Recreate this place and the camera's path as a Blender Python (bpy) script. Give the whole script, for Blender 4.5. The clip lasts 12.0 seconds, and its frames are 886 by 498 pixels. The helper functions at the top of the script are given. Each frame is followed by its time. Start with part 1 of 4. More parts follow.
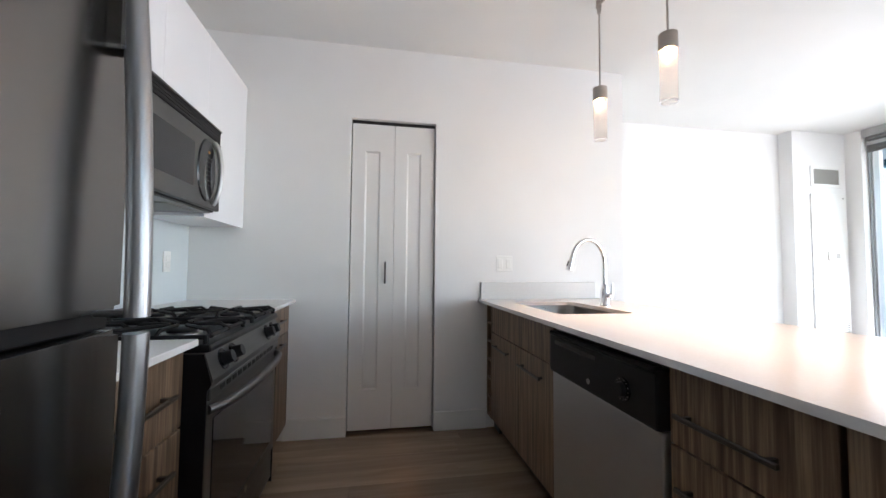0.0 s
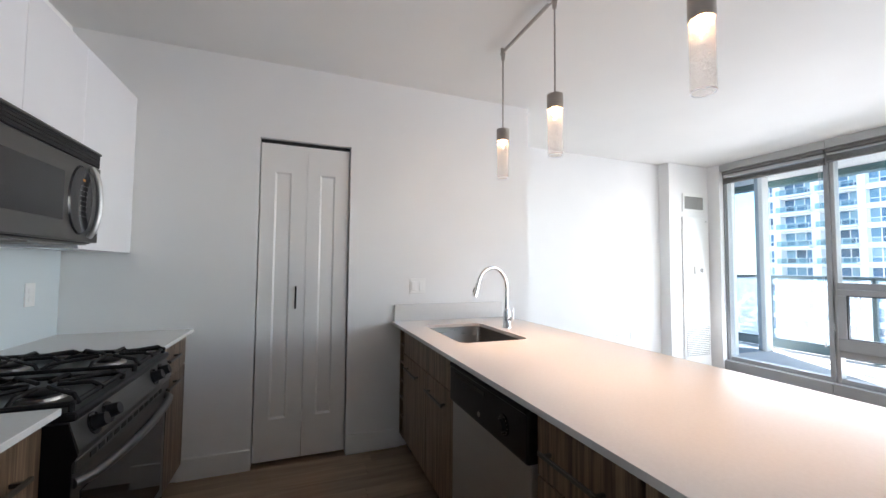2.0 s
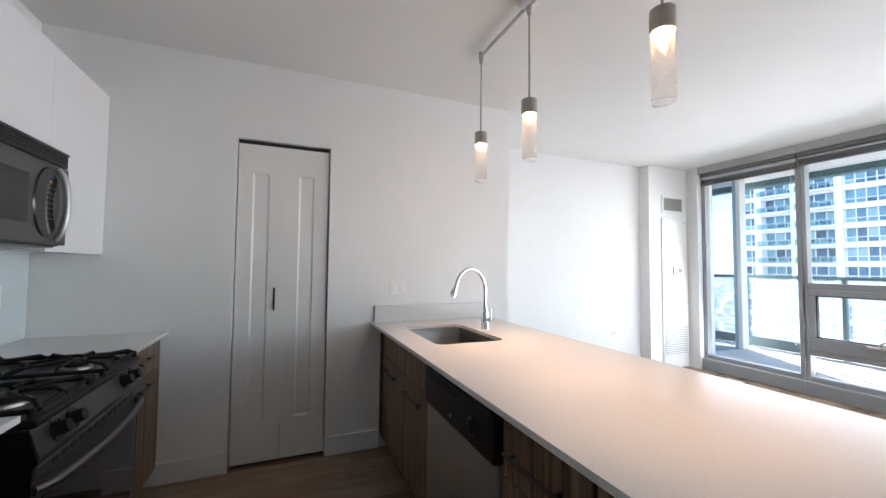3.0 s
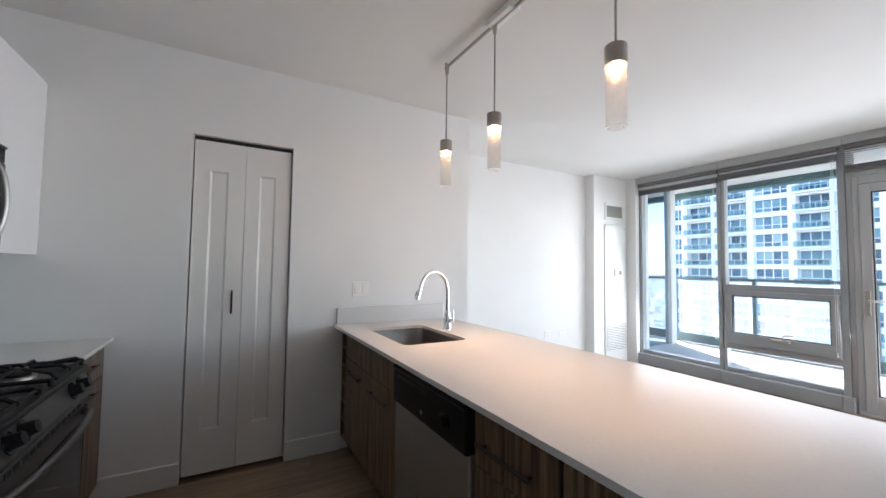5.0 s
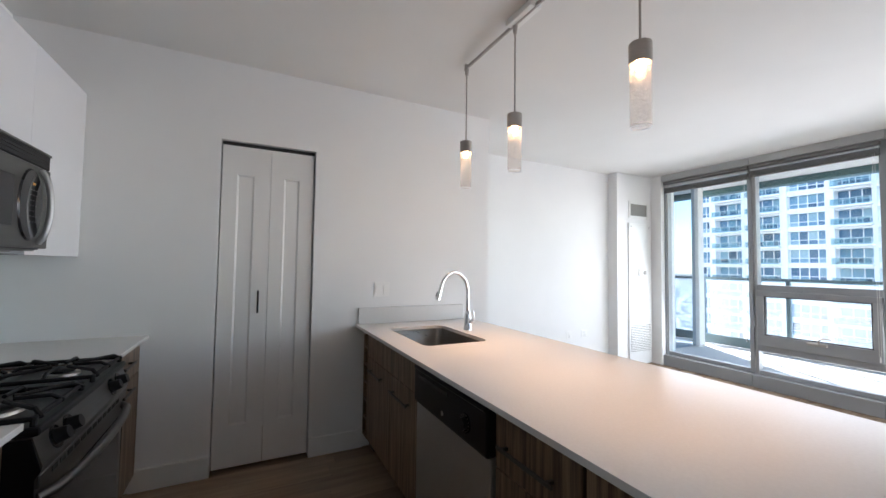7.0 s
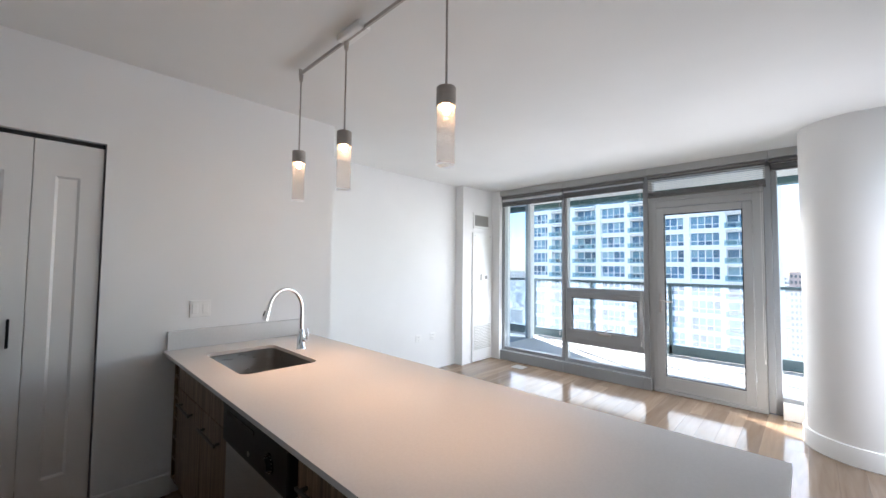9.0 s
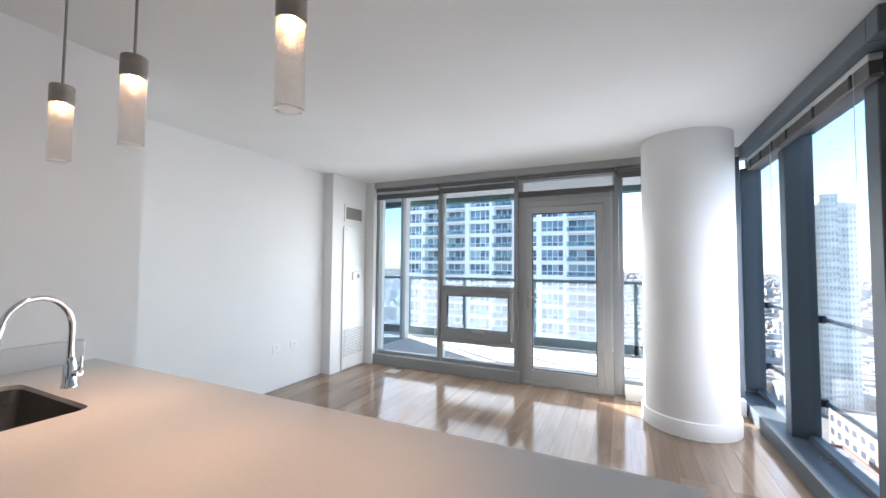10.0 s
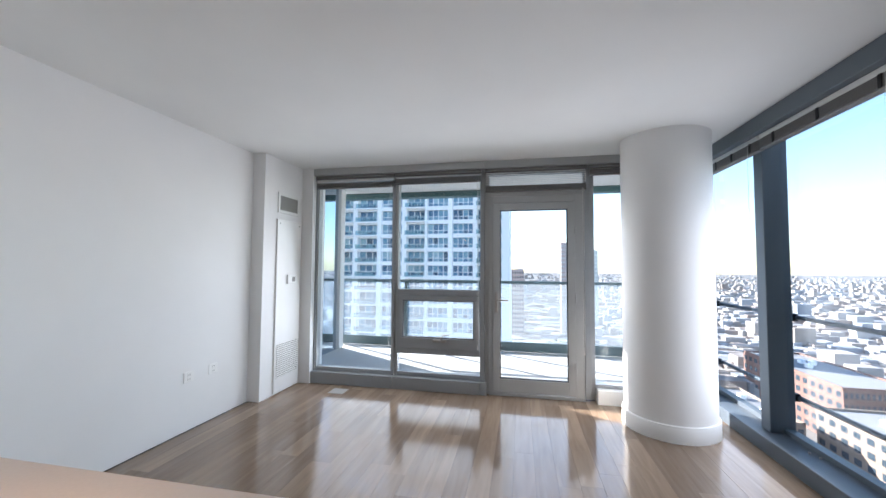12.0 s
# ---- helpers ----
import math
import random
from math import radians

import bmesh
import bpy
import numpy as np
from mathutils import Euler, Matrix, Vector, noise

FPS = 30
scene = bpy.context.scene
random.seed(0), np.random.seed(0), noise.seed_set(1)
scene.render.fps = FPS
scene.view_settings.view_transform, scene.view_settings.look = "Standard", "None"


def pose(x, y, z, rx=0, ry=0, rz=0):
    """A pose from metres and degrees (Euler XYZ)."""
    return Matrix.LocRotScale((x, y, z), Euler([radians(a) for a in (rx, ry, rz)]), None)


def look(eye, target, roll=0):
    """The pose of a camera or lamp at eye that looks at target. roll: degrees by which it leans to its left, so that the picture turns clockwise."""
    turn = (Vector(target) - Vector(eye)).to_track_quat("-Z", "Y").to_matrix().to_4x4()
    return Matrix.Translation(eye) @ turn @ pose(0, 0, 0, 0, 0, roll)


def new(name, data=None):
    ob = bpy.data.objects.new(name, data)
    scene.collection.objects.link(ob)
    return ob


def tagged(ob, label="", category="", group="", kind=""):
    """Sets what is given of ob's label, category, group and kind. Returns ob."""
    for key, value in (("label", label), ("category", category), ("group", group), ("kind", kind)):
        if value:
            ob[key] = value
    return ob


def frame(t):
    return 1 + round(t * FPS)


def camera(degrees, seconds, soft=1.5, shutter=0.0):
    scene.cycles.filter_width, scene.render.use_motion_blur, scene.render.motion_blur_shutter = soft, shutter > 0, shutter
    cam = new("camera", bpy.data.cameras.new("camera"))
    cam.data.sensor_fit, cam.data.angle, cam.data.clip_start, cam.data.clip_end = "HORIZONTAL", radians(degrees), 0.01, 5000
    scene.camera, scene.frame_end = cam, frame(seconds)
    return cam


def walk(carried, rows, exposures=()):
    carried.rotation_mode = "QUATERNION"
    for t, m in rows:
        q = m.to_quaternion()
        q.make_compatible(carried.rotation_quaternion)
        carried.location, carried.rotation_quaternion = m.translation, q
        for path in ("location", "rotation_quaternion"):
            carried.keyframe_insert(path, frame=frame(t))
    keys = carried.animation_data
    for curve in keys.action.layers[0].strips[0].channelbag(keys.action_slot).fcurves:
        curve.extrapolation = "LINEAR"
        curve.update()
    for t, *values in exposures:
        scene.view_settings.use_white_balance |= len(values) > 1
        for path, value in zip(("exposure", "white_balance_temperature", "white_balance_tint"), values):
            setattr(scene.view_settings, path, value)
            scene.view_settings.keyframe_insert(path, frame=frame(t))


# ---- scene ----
cam = camera(98.6, 12.0)
PATH = [
    (0, (0.969, -0.019, 1.113), (1.318, 1.948, 1.21), 0.5),
    (0.5, (0.985, -0.072, 1.194), (1.335, 1.895, 1.284), 0.6),
    (1, (0.985, -0.109, 1.259), (1.346, 1.856, 1.342), 0.6),
    (1.5, (0.975, -0.105, 1.286), (1.466, 1.832, 1.37), 0.6),
    (2, (1.05, -0.122, 1.286), (1.757, 1.747, 1.381), 0.5),
    (2.5, (1.106, -0.144, 1.303), (1.851, 1.71, 1.393), 0.5),
    (4.5, (1.052, -0.197, 1.308), (1.979, 1.573, 1.405), 0.7),
    (5, (0.995, -0.198, 1.318), (1.983, 1.538, 1.413), 0.8),
    (5.5, (0.972, -0.173, 1.322), (1.959, 1.564, 1.412), 0.8),
    (6, (0.984, -0.157, 1.321), (1.955, 1.589, 1.409), 0.8),
    (6.5, (0.987, -0.165, 1.321), (1.881, 1.622, 1.408), 0.8),
    (8.5, (1.064, -0.324, 1.425), (2.184, 1.329, 1.52), 0.3),
    (9, (1.152, -0.324, 1.443), (2.596, 1.057, 1.532), 0.6),
    (9.5, (1.29, -0.231, 1.433), (2.977, 0.84, 1.519), 0.6),
    (10, (1.498, -0.098, 1.436), (3.308, 0.749, 1.521), 0.5),
    (10.5, (1.618, -0.009, 1.435), (3.468, 0.746, 1.527), 0.5),
    (11, (1.687, 0.222, 1.438), (3.567, 0.898, 1.528), 0.7),
    (11.5, (1.752, 0.443, 1.437), (3.678, 0.975, 1.529), 0.6),
    (12, (1.83, 0.663, 1.426), (3.787, 1.062, 1.521), 0.4),
]
walk(cam, [(t, look(eye, target, roll)) for t, eye, target, roll in PATH],
     exposures=[(0, 3.68, 6330, 14), (1.5, 3.42, 6330, 14), (5.5, 3.02, 6340, 14), (8.5, 2.97, 6350, 14), (9, 2.88, 6320, 14), (9.5, 2.76, 6290, 14), (10.5, 2.6, 6250, 14), (11, 2.52, 6230, 14), (12, 2.33, 6190, 14)])

# ---- world, sun, large lights ----
SUN_AZ = radians(59)      # direction towards the sun, in plan
SUN_EL = radians(23)
world = bpy.data.worlds.new("world")
scene.world = world
world.use_nodes = True
wn = world.node_tree
bg = wn.nodes["Background"]
sky = wn.nodes.new("ShaderNodeTexSky")
sky.sky_type = "NISHITA"
sky.sun_disc = False
sky.sun_elevation = SUN_EL
sky.sun_rotation = math.pi / 2 - SUN_AZ
sky.air_density, sky.dust_density, sky.ozone_density = 1.0, 0.4, 1.6
bg.inputs[1].default_value = 0.095
wn.links.new(sky.outputs[0], bg.inputs[0])

sun = new("sun", bpy.data.lights.new("sun", "SUN"))
sun.data.energy, sun.data.angle, sun.data.color = 4.3, radians(0.5), (1.0, 0.93, 0.84)
sd = Vector((math.cos(SUN_AZ) * math.cos(SUN_EL), math.sin(SUN_AZ) * math.cos(SUN_EL), math.sin(SUN_EL)))
sun.matrix_world = look(sd * 60, (0, 0, 0))


def area_light(name, eye, target, w, h, power, color):
    li = new(name, bpy.data.lights.new(name, "AREA"))
    li.data.shape, li.data.size, li.data.size_y = "RECTANGLE", w, h
    li.data.energy, li.data.color = power, color
    li.matrix_world = look(eye, target)
    return li


# the sky's light in the window openings
area_light("sky_light_front", (6.12, 1.2, 1.08), (0, 1.2, -0.5), 3.8, 1.75, 8.8, (0.95, 0.97, 1.0))
area_light("sky_light_side", (5.2, -1.26, 1.05), (5.2, 3, 1.05), 2.1, 1.7, 5.2, (0.95, 0.97, 1.0))
area_light("sky_light_return", (3.93, -2.35, 1.3), (0, -2.2, 1.3), 1.5, 2.0, 0.5, (0.95, 0.97, 1.0))

# ---- materials ----


def material(name, color=(0.8, 0.8, 0.8), rough=0.5, metal=0.0):
    m = bpy.data.materials.new(name)
    m.use_nodes = True
    b = m.node_tree.nodes["Principled BSDF"]
    b.inputs["Base Color"].default_value = (*color, 1)
    b.inputs["Roughness"].default_value = rough
    b.inputs["Metallic"].default_value = metal
    return m


def node(m, kind, **inputs):
    n = m.node_tree.nodes.new(kind)
    for k, v in inputs.items():
        n.inputs[k.replace("_", " ")].default_value = v
    return n


def link(m, a, b):
    m.node_tree.links.new(a, b)


def shader(m):
    return m.node_tree.nodes["Principled BSDF"]


def coords(m, scale=(1, 1, 1), space="Object"):
    tc = m.node_tree.nodes.new("ShaderNodeTexCoord")
    mp = m.node_tree.nodes.new("ShaderNodeMapping")
    mp.inputs["Scale"].default_value = scale
    link(m, tc.outputs[space], mp.inputs["Vector"])
    return mp.outputs["Vector"]


def ramp(m, fac, *stops):
    r = m.node_tree.nodes.new("ShaderNodeValToRGB")
    e = r.color_ramp.elements
    while len(e) < len(stops):
        e.new(0.5)
    for el, (p, c) in zip(e, stops):
        el.position, el.color = p, (*c, 1)
    link(m, fac, r.inputs["Fac"])
    return r.outputs["Color"]


def noisy(m, scale, stretch=(1, 1, 1), detail=4.0, rough=0.55):
    n = node(m, "ShaderNodeTexNoise", Scale=scale, Detail=detail, Roughness=rough)
    link(m, coords(m, stretch), n.inputs["Vector"])
    return n.outputs["Fac"]


def bump(m, height, strength=0.1, distance=0.002):
    b = node(m, "ShaderNodeBump", Strength=strength, Distance=distance)
    link(m, height, b.inputs["Height"])
    link(m, b.outputs["Normal"], shader(m).inputs["Normal"])


def vary(m, fac, lo, hi, a=0.35, b=0.65):
    link(m, ramp(m, fac, (a, lo), (b, hi)), shader(m).inputs["Base Color"])


def rough_vary(m, fac, lo, hi):
    r = node(m, "ShaderNodeMapRange", To_Min=lo, To_Max=hi)
    link(m, fac, r.inputs["Value"])
    link(m, r.outputs["Result"], shader(m).inputs["Roughness"])


def painted(name, color, rough, grain=220, strength=0.12):
    m = material(name, color, rough)
    lo = tuple(c * 0.965 for c in color)
    vary(m, noisy(m, 1.3, detail=3), lo, color)
    bump(m, noisy(m, grain), strength, 0.001)
    return m


M_WALL = painted("wall_paint", (0.83, 0.83, 0.82), 0.62)
M_CEIL = painted("ceiling_paint", (0.78, 0.78, 0.76), 0.8, 150, 0.2)
M_TRIM = painted("trim_paint", (0.82, 0.82, 0.80), 0.35, 300, 0.05)
M_DOOR = painted("door_paint", (0.80, 0.79, 0.77), 0.38, 300, 0.05)
M_LAM = painted("white_laminate", (0.84, 0.84, 0.86), 0.16, 400, 0.01)
M_PLATE = material("white_plastic", (0.85, 0.85, 0.83), 0.3)
M_DARK = material("dark_gap", (0.012, 0.012, 0.012), 0.7)


def make_quartz():
    m = material("white_quartz", (0.78, 0.76, 0.73), 0.16)
    vary(m, noisy(m, 110, detail=5), (0.675, 0.665, 0.65), (0.71, 0.70, 0.685), 0.3, 0.7)
    shader(m).inputs["Roughness"].default_value = 0.2
    shader(m).inputs["Specular IOR Level"].default_value = 0.24
    return m


M_QUARTZ = make_quartz()


def make_zebra():
    m = material("zebra_wood_laminate", (0.25, 0.15, 0.08), 0.42)
    info = m.node_tree.nodes.new("ShaderNodeObjectInfo")
    add = m.node_tree.nodes.new("ShaderNodeVectorMath")
    sc = m.node_tree.nodes.new("ShaderNodeVectorMath")
    sc.operation = "SCALE"
    comb = m.node_tree.nodes.new("ShaderNodeCombineXYZ")
    link(m, info.outputs["Random"], comb.inputs["X"])
    link(m, info.outputs["Random"], comb.inputs["Y"])
    link(m, comb.outputs["Vector"], sc.inputs[0])
    sc.inputs["Scale"].default_value = 7.0
    link(m, coords(m, (1, 1, 0.035)), add.inputs[0])
    link(m, sc.outputs["Vector"], add.inputs[1])
    n1 = node(m, "ShaderNodeTexNoise", Scale=52.0, Detail=3.0, Roughness=0.6)
    n2 = node(m, "ShaderNodeTexNoise", Scale=210.0, Detail=3.0, Roughness=0.6)
    link(m, add.outputs["Vector"], n1.inputs["Vector"])
    link(m, add.outputs["Vector"], n2.inputs["Vector"])
    c1 = ramp(m, n1.outputs["Fac"], (0.34, (0.075, 0.043, 0.025)), (0.47, (0.165, 0.102, 0.06)), (0.62, (0.29, 0.20, 0.125)))
    c2 = ramp(m, n2.outputs["Fac"], (0.35, (0.62, 0.6, 0.58)), (0.62, (1, 1, 1)))
    mx = m.node_tree.nodes.new("ShaderNodeMix")
    mx.data_type, mx.blend_type = "RGBA", "MULTIPLY"
    mx.inputs[0].default_value = 0.8
    link(m, c1, mx.inputs[6])
    link(m, c2, mx.inputs[7])
    link(m, mx.outputs[2], shader(m).inputs["Base Color"])
    bump(m, n2.outputs["Fac"], 0.08, 0.001)
    return m


M_ZEBRA = make_zebra()


def make_steel(name, color, rough, stretch):
    m = material(name, color, rough, 1.0)
    f = noisy(m, 90, stretch, 5)
    rough_vary(m, f, rough - 0.05, rough + 0.08)
    bump(m, f, 0.03, 0.0006)
    return m


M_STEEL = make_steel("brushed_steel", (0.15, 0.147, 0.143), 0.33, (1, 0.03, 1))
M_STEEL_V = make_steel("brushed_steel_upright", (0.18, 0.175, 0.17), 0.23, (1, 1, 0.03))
M_SINK = make_steel("sink_steel", (0.26, 0.245, 0.23), 0.28, (0.1, 1, 1))
M_NICKEL = make_steel("satin_nickel", (0.42, 0.39, 0.36), 0.3, (1, 1, 0.1))
M_HANDLE = make_steel("handle_steel", (0.33, 0.335, 0.345), 0.3, (1, 1, 0.05))
M_DWSTEEL = make_steel("dishwasher_steel", (0.55, 0.55, 0.55), 0.42, (1, 0.03, 1))
M_CHROME = material("chrome", (0.82, 0.82, 0.83), 0.06, 1.0)
M_BLACK = material("black_enamel", (0.005, 0.005, 0.006), 0.3)
M_IRON = painted("cast_iron", (0.008, 0.008, 0.009), 0.55, 260, 0.3)
M_BLKPL = material("black_plastic", (0.010, 0.010, 0.011), 0.35)
M_BLKGLASS = material("black_glass", (0.015, 0.015, 0.017), 0.05)
for m in (M_BLACK, M_IRON, M_BLKPL):
    shader(m).inputs["Specular IOR Level"].default_value = 0.22
M_ALU = painted("grey_aluminium", (0.30, 0.315, 0.325), 0.4, 500, 0.02)
M_ALU_LT = painted("pale_aluminium", (0.42, 0.43, 0.43), 0.38, 500, 0.02)
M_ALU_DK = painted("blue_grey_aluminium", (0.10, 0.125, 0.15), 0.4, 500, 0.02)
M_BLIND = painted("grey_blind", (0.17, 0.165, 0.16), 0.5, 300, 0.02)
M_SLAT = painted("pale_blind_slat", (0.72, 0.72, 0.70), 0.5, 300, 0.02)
M_VENT = material("grey_vent_metal", (0.30, 0.29, 0.27), 0.5)
M_CONC = painted("pale_concrete", (0.55, 0.54, 0.52), 0.85, 60, 0.3)
M_SOFFIT = painted("soffit_paint", (0.75, 0.74, 0.71), 0.8, 100, 0.1)
M_TEAL = painted("teal_metal", (0.05, 0.12, 0.12), 0.45, 300, 0.02)
M_GREEN_RAIL = painted("rail_metal", (0.10, 0.15, 0.16), 0.45, 300, 0.02)


def make_glass(name, color=(1, 1, 1), rough=0.0, mix_white=0.0):
    m = bpy.data.materials.new(name)
    m.use_nodes = True
    nt = m.node_tree
    for n in list(nt.nodes):
        if n.type == "BSDF_PRINCIPLED":
            nt.nodes.remove(n)
    out = nt.nodes["Material Output"]
    tr = nt.nodes.new("ShaderNodeBsdfTransparent")
    tr.inputs[0].default_value = (*color, 1)
    gl = nt.nodes.new("ShaderNodeBsdfGlossy")
    gl.inputs["Roughness"].default_value = rough
    lw = nt.nodes.new("ShaderNodeLayerWeight")
    lw.inputs[0].default_value = 0.5
    pw = nt.nodes.new("ShaderNodeMath")
    pw.operation = "POWER"
    pw.inputs[1].default_value = 4.0
    fr = nt.nodes.new("ShaderNodeMath")
    fr.operation = "MULTIPLY_ADD"
    fr.inputs[1].default_value, fr.inputs[2].default_value = 0.6, 0.03
    nt.links.new(lw.outputs["Facing"], pw.inputs[0])
    nt.links.new(pw.outputs[0], fr.inputs[0])
    mx = nt.nodes.new("ShaderNodeMixShader")
    nt.links.new(fr.outputs[0], mx.inputs[0])
    nt.links.new(tr.outputs[0], mx.inputs[1])
    nt.links.new(gl.outputs[0], mx.inputs[2])
    last = mx
    if mix_white:
        df = nt.nodes.new("ShaderNodeBsdfTranslucent")
        df.inputs[0].default_value = (0.9, 0.92, 0.95, 1)
        m2 = nt.nodes.new("ShaderNodeMixShader")
        m2.inputs[0].default_value = mix_white
        nt.links.new(mx.outputs[0], m2.inputs[1])
        nt.links.new(df.outputs[0], m2.inputs[2])
        last = m2
    nt.links.new(last.outputs[0], out.inputs[0])
    return m


M_GLASS = make_glass("window_glass", (0.93, 0.965, 0.98))
M_RAILGLASS = make_glass("rail_glass", (0.84, 0.90, 0.93), 0.05, 0.085)
M_MIRRORGLASS = material("reflective_blue_glass", (0.42, 0.52, 0.62), 0.04, 1.0)


def make_seeded():
    """Clear glass with small pale bubbles that catch the lamp's light."""
    m = make_glass("seeded_glass", (0.97, 0.95, 0.93), 0.12, 0.5)
    nt = m.node_tree
    vo = nt.nodes.new("ShaderNodeTexVoronoi")
    vo.inputs["Scale"].default_value = 230
    tc = nt.nodes.new("ShaderNodeTexCoord")
    nt.links.new(tc.outputs["Object"], vo.inputs["Vector"])
    r = nt.nodes.new("ShaderNodeMapRange")
    for k, v in (("From Min", 0.12), ("From Max", 0.42), ("To Min", 0.55), ("To Max", 0.05)):
        r.inputs[k].default_value = v
    nt.links.new(vo.outputs["Distance"], r.inputs["Value"])
    for n in nt.nodes:
        if n.type == "MIX_SHADER" and not n.inputs[0].is_linked:
            nt.links.new(r.outputs["Result"], n.inputs[0])
    return m


M_SEEDED = make_seeded()
# light piped to the glass edge is put into the colour: warm, mostly white
M_RIM = make_glass("edge_glow_rim", (1.0, 0.93, 0.85), 0.1, 0.9)


def emitter(name, color, power):
    m = material(name, color, 0.5)
    b = shader(m)
    b.inputs["Emission Color"].default_value = (*color, 1)
    b.inputs["Emission Strength"].default_value = power
    return m


M_BULB = emitter("warm_bulb", (1.0, 0.56, 0.26), 10)
M_LED = emitter("panel_digits", (0.30, 0.14, 0.02), 0.02)
M_KEYS = material("keypad_print", (0.10, 0.10, 0.10), 0.5)
M_PULL = make_steel("dark_nickel", (0.13, 0.12, 0.11), 0.35, (1, 0.1, 1))


def make_plank():
    m = material("oak_plank", (0.3, 0.2, 0.12), 0.2)
    info = m.node_tree.nodes.new("ShaderNodeObjectInfo")
    comb = m.node_tree.nodes.new("ShaderNodeCombineXYZ")
    mul = m.node_tree.nodes.new("ShaderNodeMath")
    mul.operation = "MULTIPLY"
    mul.inputs[1].default_value = 37.0
    link(m, info.outputs["Random"], mul.inputs[0])
    link(m, mul.outputs[0], comb.inputs["Z"])
    add = m.node_tree.nodes.new("ShaderNodeVectorMath")
    link(m, coords(m, (0.09, 1, 1)), add.inputs[0])
    link(m, comb.outputs["Vector"], add.inputs[1])
    n1 = node(m, "ShaderNodeTexNoise", Scale=17.0, Detail=5.0, Roughness=0.55, Distortion=0.5)
    link(m, add.outputs["Vector"], n1.inputs["Vector"])
    n2 = node(m, "ShaderNodeTexNoise", Scale=150.0, Detail=3.0)
    link(m, add.outputs["Vector"], n2.inputs["Vector"])
    c = ramp(m, n1.outputs["Fac"], (0.28, (0.21, 0.150, 0.103)), (0.52, (0.265, 0.196, 0.14)), (0.75, (0.32, 0.243, 0.18)))
    t = ramp(m, info.outputs["Random"], (0.0, (0.72, 0.70, 0.68)), (1.0, (1.12, 1.1, 1.06)))
    mx = m.node_tree.nodes.new("ShaderNodeMix")
    mx.data_type, mx.blend_type = "RGBA", "MULTIPLY"
    mx.inputs[0].default_value = 1.0
    link(m, c, mx.inputs[6])
    link(m, t, mx.inputs[7])
    link(m, mx.outputs[2], shader(m).inputs["Base Color"])
    rough_vary(m, n1.outputs["Fac"], 0.09, 0.15)
    bump(m, n2.outputs["Fac"], 0.02, 0.001)
    return m


M_PLANK = make_plank()

# ---- builders ----


def box(bm, x0, x1, y0, y1, z0, z1, bevel=0.0, seg=1):
    r = bmesh.ops.create_cube(bm, size=1.0, matrix=Matrix.LocRotScale(
        ((x0 + x1) / 2, (y0 + y1) / 2, (z0 + z1) / 2), None, (abs(x1 - x0), abs(y1 - y0), abs(z1 - z0))))
    if bevel:
        edges = {e for v in r["verts"] for e in v.link_edges}
        bmesh.ops.bevel(bm, geom=list(edges), offset=bevel, segments=seg, affect="EDGES", profile=0.6)
    return bm


def cyl(bm, p0, p1, r0, r1=None, seg=20):
    p0, p1 = Vector(p0), Vector(p1)
    d = p1 - p0
    m = Matrix.Translation((p0 + p1) / 2) @ d.to_track_quat("Z", "Y").to_matrix().to_4x4()
    bmesh.ops.create_cone(bm, cap_ends=True, segments=seg, radius1=r0, radius2=r0 if r1 is None else r1, depth=d.length, matrix=m)
    return bm


def sweep(bm, pts, r, seg=10, flat=1.0, radii=None):
    """A round tube along points; flat squashes it along its second axis."""
    pts = [Vector(p) for p in pts]
    rings = []
    up = None
    for i, p in enumerate(pts):
        d = (pts[min(i + 1, len(pts) - 1)] - pts[max(i - 1, 0)]).normalized()
        if up is None:
            up = Vector((0, 0, 1)) if abs(d.z) < 0.9 else Vector((0, 1, 0))
        a = d.cross(up).normalized()
        b = a.cross(d).normalized()
        up = b
        rr = radii[i] if radii else r
        rings.append([bm.verts.new(p + a * rr * math.cos(2 * math.pi * k / seg) + b * rr * flat * math.sin(2 * math.pi * k / seg)) for k in range(seg)])
    for u, v in zip(rings, rings[1:]):
        for k in range(seg):
            bm.faces.new((u[k], u[(k + 1) % seg], v[(k + 1) % seg], v[k]))
    bm.faces.new(rings[0][::-1])
    bm.faces.new(rings[-1])
    return bm


def lathe(bm, profile, cx, cy, seg=32):
    """Turns (radius, z) pairs round an upright axis."""
    rings = [[bm.verts.new((cx + r * math.cos(2 * math.pi * k / seg), cy + r * math.sin(2 * math.pi * k / seg), z)) for k in range(seg)] for r, z in profile]
    for u, v in zip(rings, rings[1:]):
        for k in range(seg):
            bm.faces.new((u[k], u[(k + 1) % seg], v[(k + 1) % seg], v[k]))
    return bm


def prism(bm, outline, z0, z1):
    lo = [bm.verts.new((x, y, z0)) for x, y in outline]
    hi = [bm.verts.new((x, y, z1)) for x, y in outline]
    n = len(outline)
    for k in range(n):
        bm.faces.new((lo[k], lo[(k + 1) % n], hi[(k + 1) % n], hi[k]))
    bm.faces.new(lo[::-1])
    bm.faces.new(hi)
    return bm


def prism_xz(outline, y0, y1):
    bm = bmesh.new()
    a = [bm.verts.new((x, y0, z)) for x, z in outline]
    b = [bm.verts.new((x, y1, z)) for x, z in outline]
    n = len(outline)
    for k in range(n):
        bm.faces.new((a[k], a[(k + 1) % n], b[(k + 1) % n], b[k]))
    bm.faces.new(a[::-1])
    bm.faces.new(b)
    return bm


